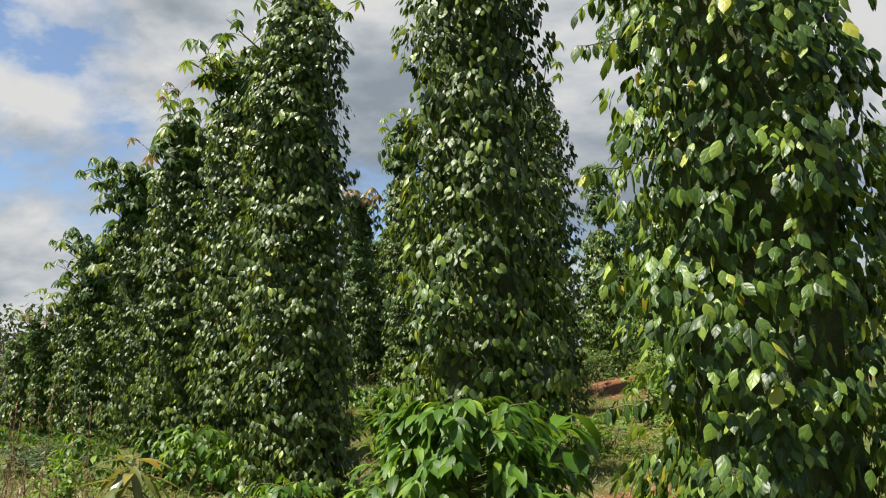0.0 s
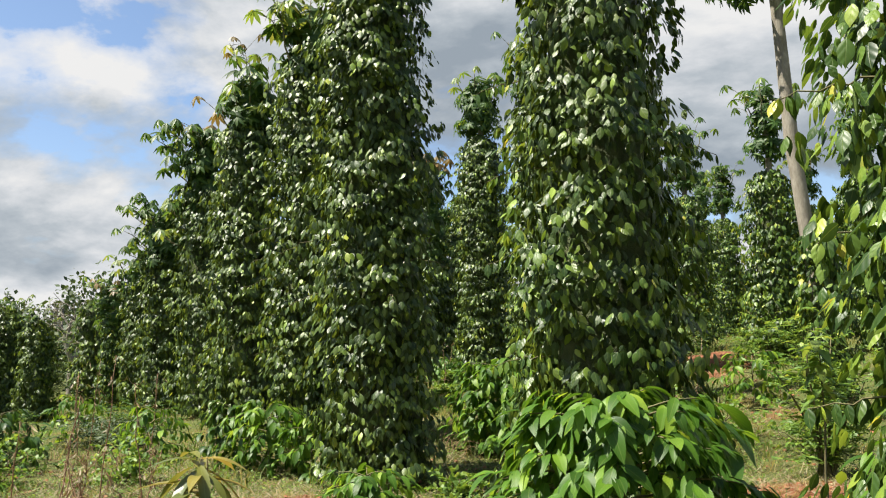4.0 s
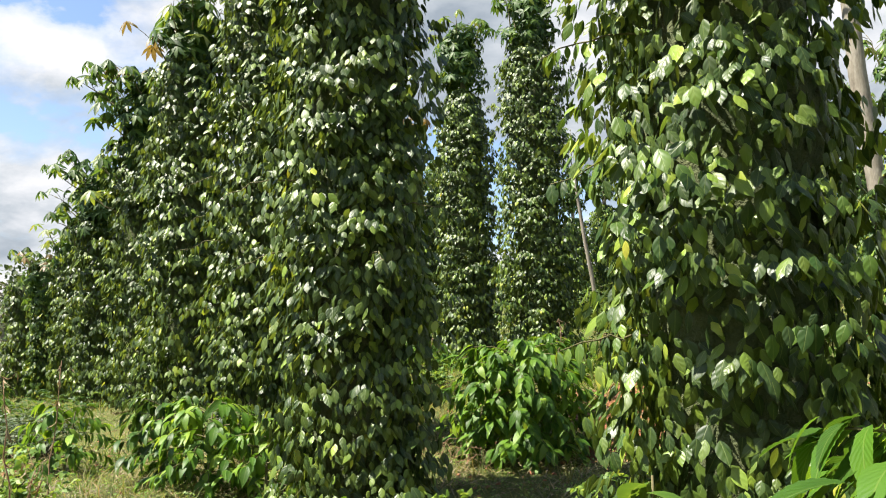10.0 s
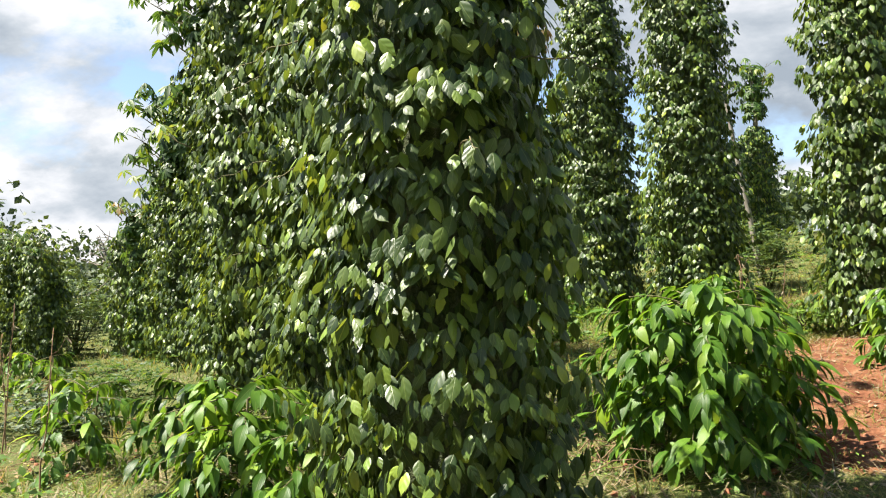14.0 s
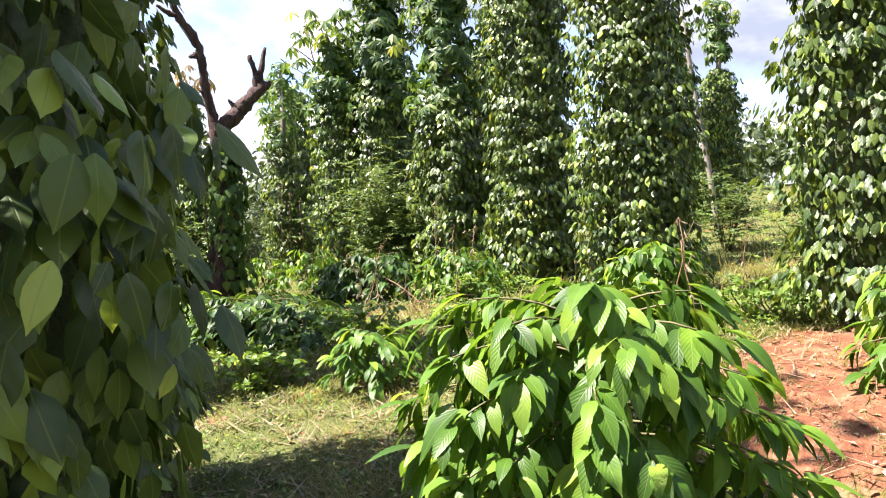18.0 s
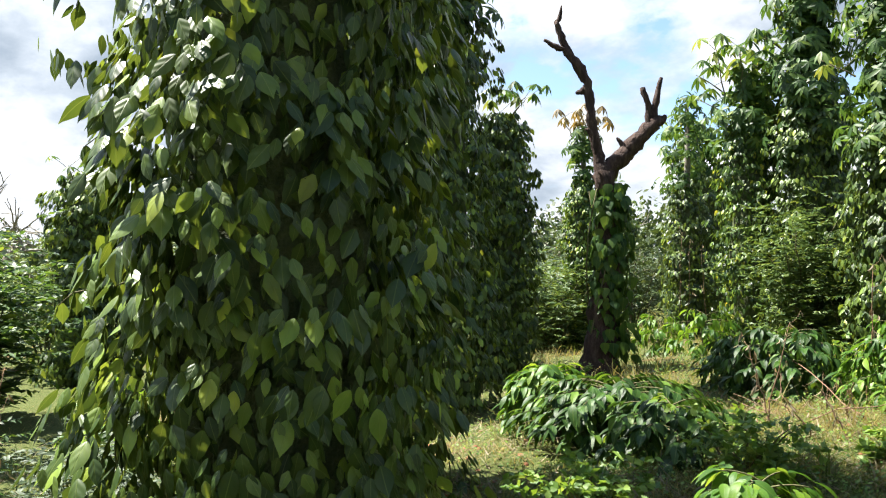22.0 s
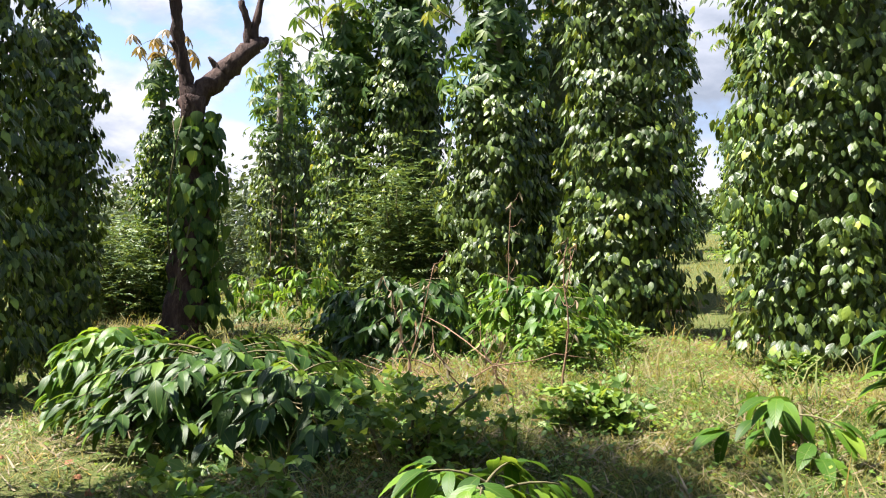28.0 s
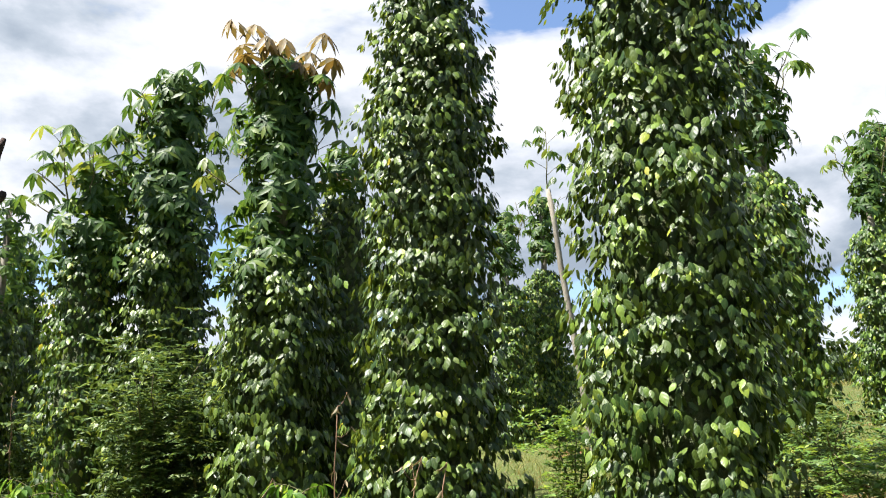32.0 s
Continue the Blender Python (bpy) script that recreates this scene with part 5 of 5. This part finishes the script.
# ---- bare trees and woods far off ----
def bare_tree(x, y, height, seed, label):
    rng = np.random.default_rng(seed)
    ob = holder("bare_tree", x, y)
    sets = []

    def grow(p, d, length, r, depth):
        e = p + d * length
        sets.append(tube(bent(p, e, -0.04 * length, 4, 0.03 * length, rng), np.linspace(r, r * 0.65, 4), 5 if depth < 2 else 3))
        if depth >= 5:
            return
        for _ in range(3 if depth < 3 else 2):
            nd = d + rng.normal(0, 0.58, 3) + np.array([0, 0, 0.05])
            grow(e - d * length * rng.uniform(0, 0.3), nd / np.linalg.norm(nd), length * rng.uniform(0.6, 0.82), r * 0.6, depth + 1)

    grow(np.array([0, 0, -0.2]), np.array([0.05, 0, 1.0]), height * 0.27, height * 0.028, 0)
    part("branchwork", tube_mesh("branchwork", *sets), BARK, ob, "leafless grey trunk and fine branches", "stuff")
    return tagged(ob, label, "bare tree", "bare trees")


BARE = "leafless grey tree with wide fan of fine branches"
bare_tree(-19.2, 34.9, 7.6, 401, BARE)
bare_tree(-25.5, 55.0, 9.0, 402, BARE)
bare_tree(-27.0, 20.6, 9.0, 403, BARE)
bare_tree(-29.5, 22.9, 8.5, 404, BARE)
bare_tree(-17.5, 47.0, 7.0, 405, BARE)


LEAF_QUAD = (np.array([(0, 0, 0), (0.36, 0.45, -0.06), (0, 1, -0.2), (-0.36, 0.45, -0.06)]), np.array([(0, 1, 2, 3)]), np.array([(0.5, 0), (1, 0.5), (0.5, 1), (0, 0.5)]))


def far_woods():
    rng = np.random.default_rng(500)
    pl, nm, sz = [], [], []
    for k in range(600):
        w = rng.uniform(0, 6.283)
        d = rng.uniform(40, 78)
        x, y = -1 + d * math.cos(w), 14 + d * math.sin(w)
        h = rng.uniform(3.0, 6.5) * (1.0 + 0.35 * math.sin(3 * w + 1.0)) * (0.75 + d / 180)
        r = rng.uniform(1.6, 3.2)
        base = float(ground_z(x, y))
        for b in range(4):
            c = np.array([x + rng.normal(0, r * 0.5), y + rng.normal(0, r * 0.5), base + h * rng.uniform(0.25, 0.8)])
            n = 100
            q = rng.normal(0, 1, (n, 3))
            q /= np.linalg.norm(q, axis=1, keepdims=True)
            pl.append(c + q * np.array([r * 0.55, r * 0.55, h * 0.27]) * rng.uniform(0.6, 1.1, (n, 1)))
            nm.append(q + [0, 0, 0.4])
            sz.append(rng.uniform(0.6, 1.3, n))
    pl, nm, sz = np.concatenate(pl), np.concatenate(nm), np.concatenate(sz)
    v, f, u = scatter((LEAF_QUAD[0] * 0.46, *LEAF_QUAD[1:]), pl, frames(rng.normal(0, 1, pl.shape) - [0, 0, 0.5], nm), sz)
    ob = new("far_woods", build_mesh("far_woods", v, f, u))
    ob.data.materials.append(WOODS)
    tagged(ob, "dark green belt of mixed trees round the plot", "woods", kind="stuff")


far_woods()


# ---- grass, litter and weeds on the ground ----
BLADE = (np.array([(-0.5, 0, 0), (0.5, 0, 0), (0.10, 1, -0.12), (-0.10, 1, -0.12)]) * [0.065, 1, 1], np.array([(0, 1, 2, 3)]), np.array([(0, 0), (1, 0), (0.6, 1), (0.4, 1)]))
LEAFLET = (np.array([(0, 0, 0), (0.3, 0.45, -0.04), (0, 1, -0.15), (-0.3, 0.45, -0.04)]), np.array([(0, 1, 2, 3)]), np.array([(0.5, 0), (1, 0.5), (0.5, 1), (0, 0.5)]))
BENT_BLADE = (np.array([(-0.5, 0, 0), (0.5, 0, 0), (0.4, 0.5, 0.03), (-0.4, 0.5, 0.03), (0.05, 0.95, -0.25), (-0.05, 0.95, -0.25)]) * [0.03, 1, 1], np.array([(0, 1, 2, 3), (3, 2, 4, 5)]),
              np.array([(0, 0), (1, 0), (1, 0.5), (0, 0.5), (0.6, 1), (0.4, 1)]))


def on_ground(rng, n, box, power=1.0, invert=False):
    x0, x1, y0, y1 = box
    x, y = rng.uniform(x0, x1, n), rng.uniform(y0, y1, n)
    c = cover_at(x, y)
    keep = rng.uniform(0, 1, n) < ((1 - c) if invert else np.clip(1.25 * c, 0, 1) ** power)
    x, y = x[keep], y[keep]
    z = ground_z(x, y)
    for mx, my, mr, mh in MOUNDS:
        z = z + mh * np.exp(-((x - mx) ** 2 + (y - my) ** 2) / (mr * mr))
    return np.stack([x, y, z], 1)


def clumped(rng, centres, per, spread):
    pts = np.repeat(centres, per, 0)
    pts[:, :2] += rng.normal(0, spread, (len(pts), 2))
    return pts


def ground_stuff(name, label, material, rng, points, low, high, flat, template=BLADE, category="grass"):
    n = len(points)
    w = rng.uniform(0, 6.283, n)
    d = np.stack([np.cos(w) * flat, np.sin(w) * flat, np.ones(n)], 1) + rng.normal(0, 0.25, (n, 3))
    nm = np.stack([-np.cos(w), -np.sin(w), np.full(n, 0.8)], 1)
    v, f, u = scatter(template, points - [0, 0, 0.01], frames(d, nm), rng.uniform(low, high, n))
    ob = new(name, build_mesh(name, v, f, u))
    ob.data.materials.append(material)
    return tagged(ob, label, category, kind="stuff")


g = np.random.default_rng(600)
turf = np.concatenate([clumped(g, on_ground(g, 13000, (-4, 2.5, 15.5, 23), 0.35), 8, 0.05), clumped(g, on_ground(g, 5200, (-5, 3.5, 8, 22), 1.0, True), 7, 0.06), clumped(g, on_ground(g, 17000, (-6, 3.2, 12.5, 24)), 8, 0.05), clumped(g, on_ground(g, 6000, (-7, 3.5, 5, 12.5)), 7, 0.06),
                       clumped(g, on_ground(g, 9000, (-13, 9, 3, 34)), 7, 0.09)])
ground_stuff("grass", "short green and yellowing grass tufts", GRASS, g, turf, 0.05, 0.13, 1.2)
ground_stuff("tall_grass", "taller seeding grass clumps", GRASS, g, clumped(g, on_ground(g, 700, (-9, 7, 8, 30), 2.0), 14, 0.05), 0.18, 0.42, 0.5, BENT_BLADE)
straw = np.concatenate([clumped(g, on_ground(g, 4500, (-6, 4, 8, 24), 1.0, True), 3, 0.12), clumped(g, on_ground(g, 3400, (-6, 3.2, 9, 24), 0.7), 6, 0.10), clumped(g, on_ground(g, 2500, (-10, 6, 3, 30), 0.7), 6, 0.12)])
ground_stuff("dry_grass", "flattened straw-coloured dry grass", STRAW, g, straw + [0, 0, 0.02], 0.08, 0.24, 2.5)
weeds = np.concatenate([clumped(g, on_ground(g, 5200, (-6, 3.2, 9, 24)), 8, 0.045), clumped(g, on_ground(g, 1800, (-11, 7, 3, 30)), 8, 0.06)])
weeds = np.concatenate([weeds, clumped(g, on_ground(g, 900, (-4, 2.5, 16.5, 23), 0.6), 12, 0.07)])
weeds[:, 2] += g.uniform(0, 0.13, len(weeds))
ground_stuff("ground_weeds", "low small-leaved green weeds", WEED, g, weeds, 0.018, 0.045, 1.6, LEAFLET, "weeds")
fallen = np.concatenate([on_ground(g, 12000, (-8, 5, 4, 24), 1.0, True), on_ground(g, 5000, (-8, 5, 4, 24), 0.3)])
ground_stuff("fallen_leaves", "scattered dry fallen leaves and straw", LITTER, g, fallen + [0, 0, 0.02], 0.025, 0.075, 6.0, leaf_template(1.0, 0.5, FAR2, 0.3), "leaf litter")
ground_stuff("clods", "crumbled clods of red earth", GROUND_CLOD, g, on_ground(g, 5000, (-7, 5, 6, 24), 1.0, True) + [0, 0, 0.01], 0.015, 0.05, 3.0,
             (np.array([(-.5, -.5, 0), (.5, -.4, 0), (.45, .5, 0), (-.5, .45, 0), (-.3, -.3, .5), (.3, -.25, .55), (.25, .3, .45), (-.3, .3, .5)]),
              np.array([(0, 1, 5, 4), (1, 2, 6, 5), (2, 3, 7, 6), (3, 0, 4, 7), (4, 5, 6, 7)]), np.zeros((8, 2))), "soil")
ground_stuff("far_grass", "pale grass on the rising ground", GRASS, g, clumped(g, on_ground(g, 9000, (-24, 22, 22, 50), 0.6), 7, 0.16), 0.10, 0.30, 0.8)
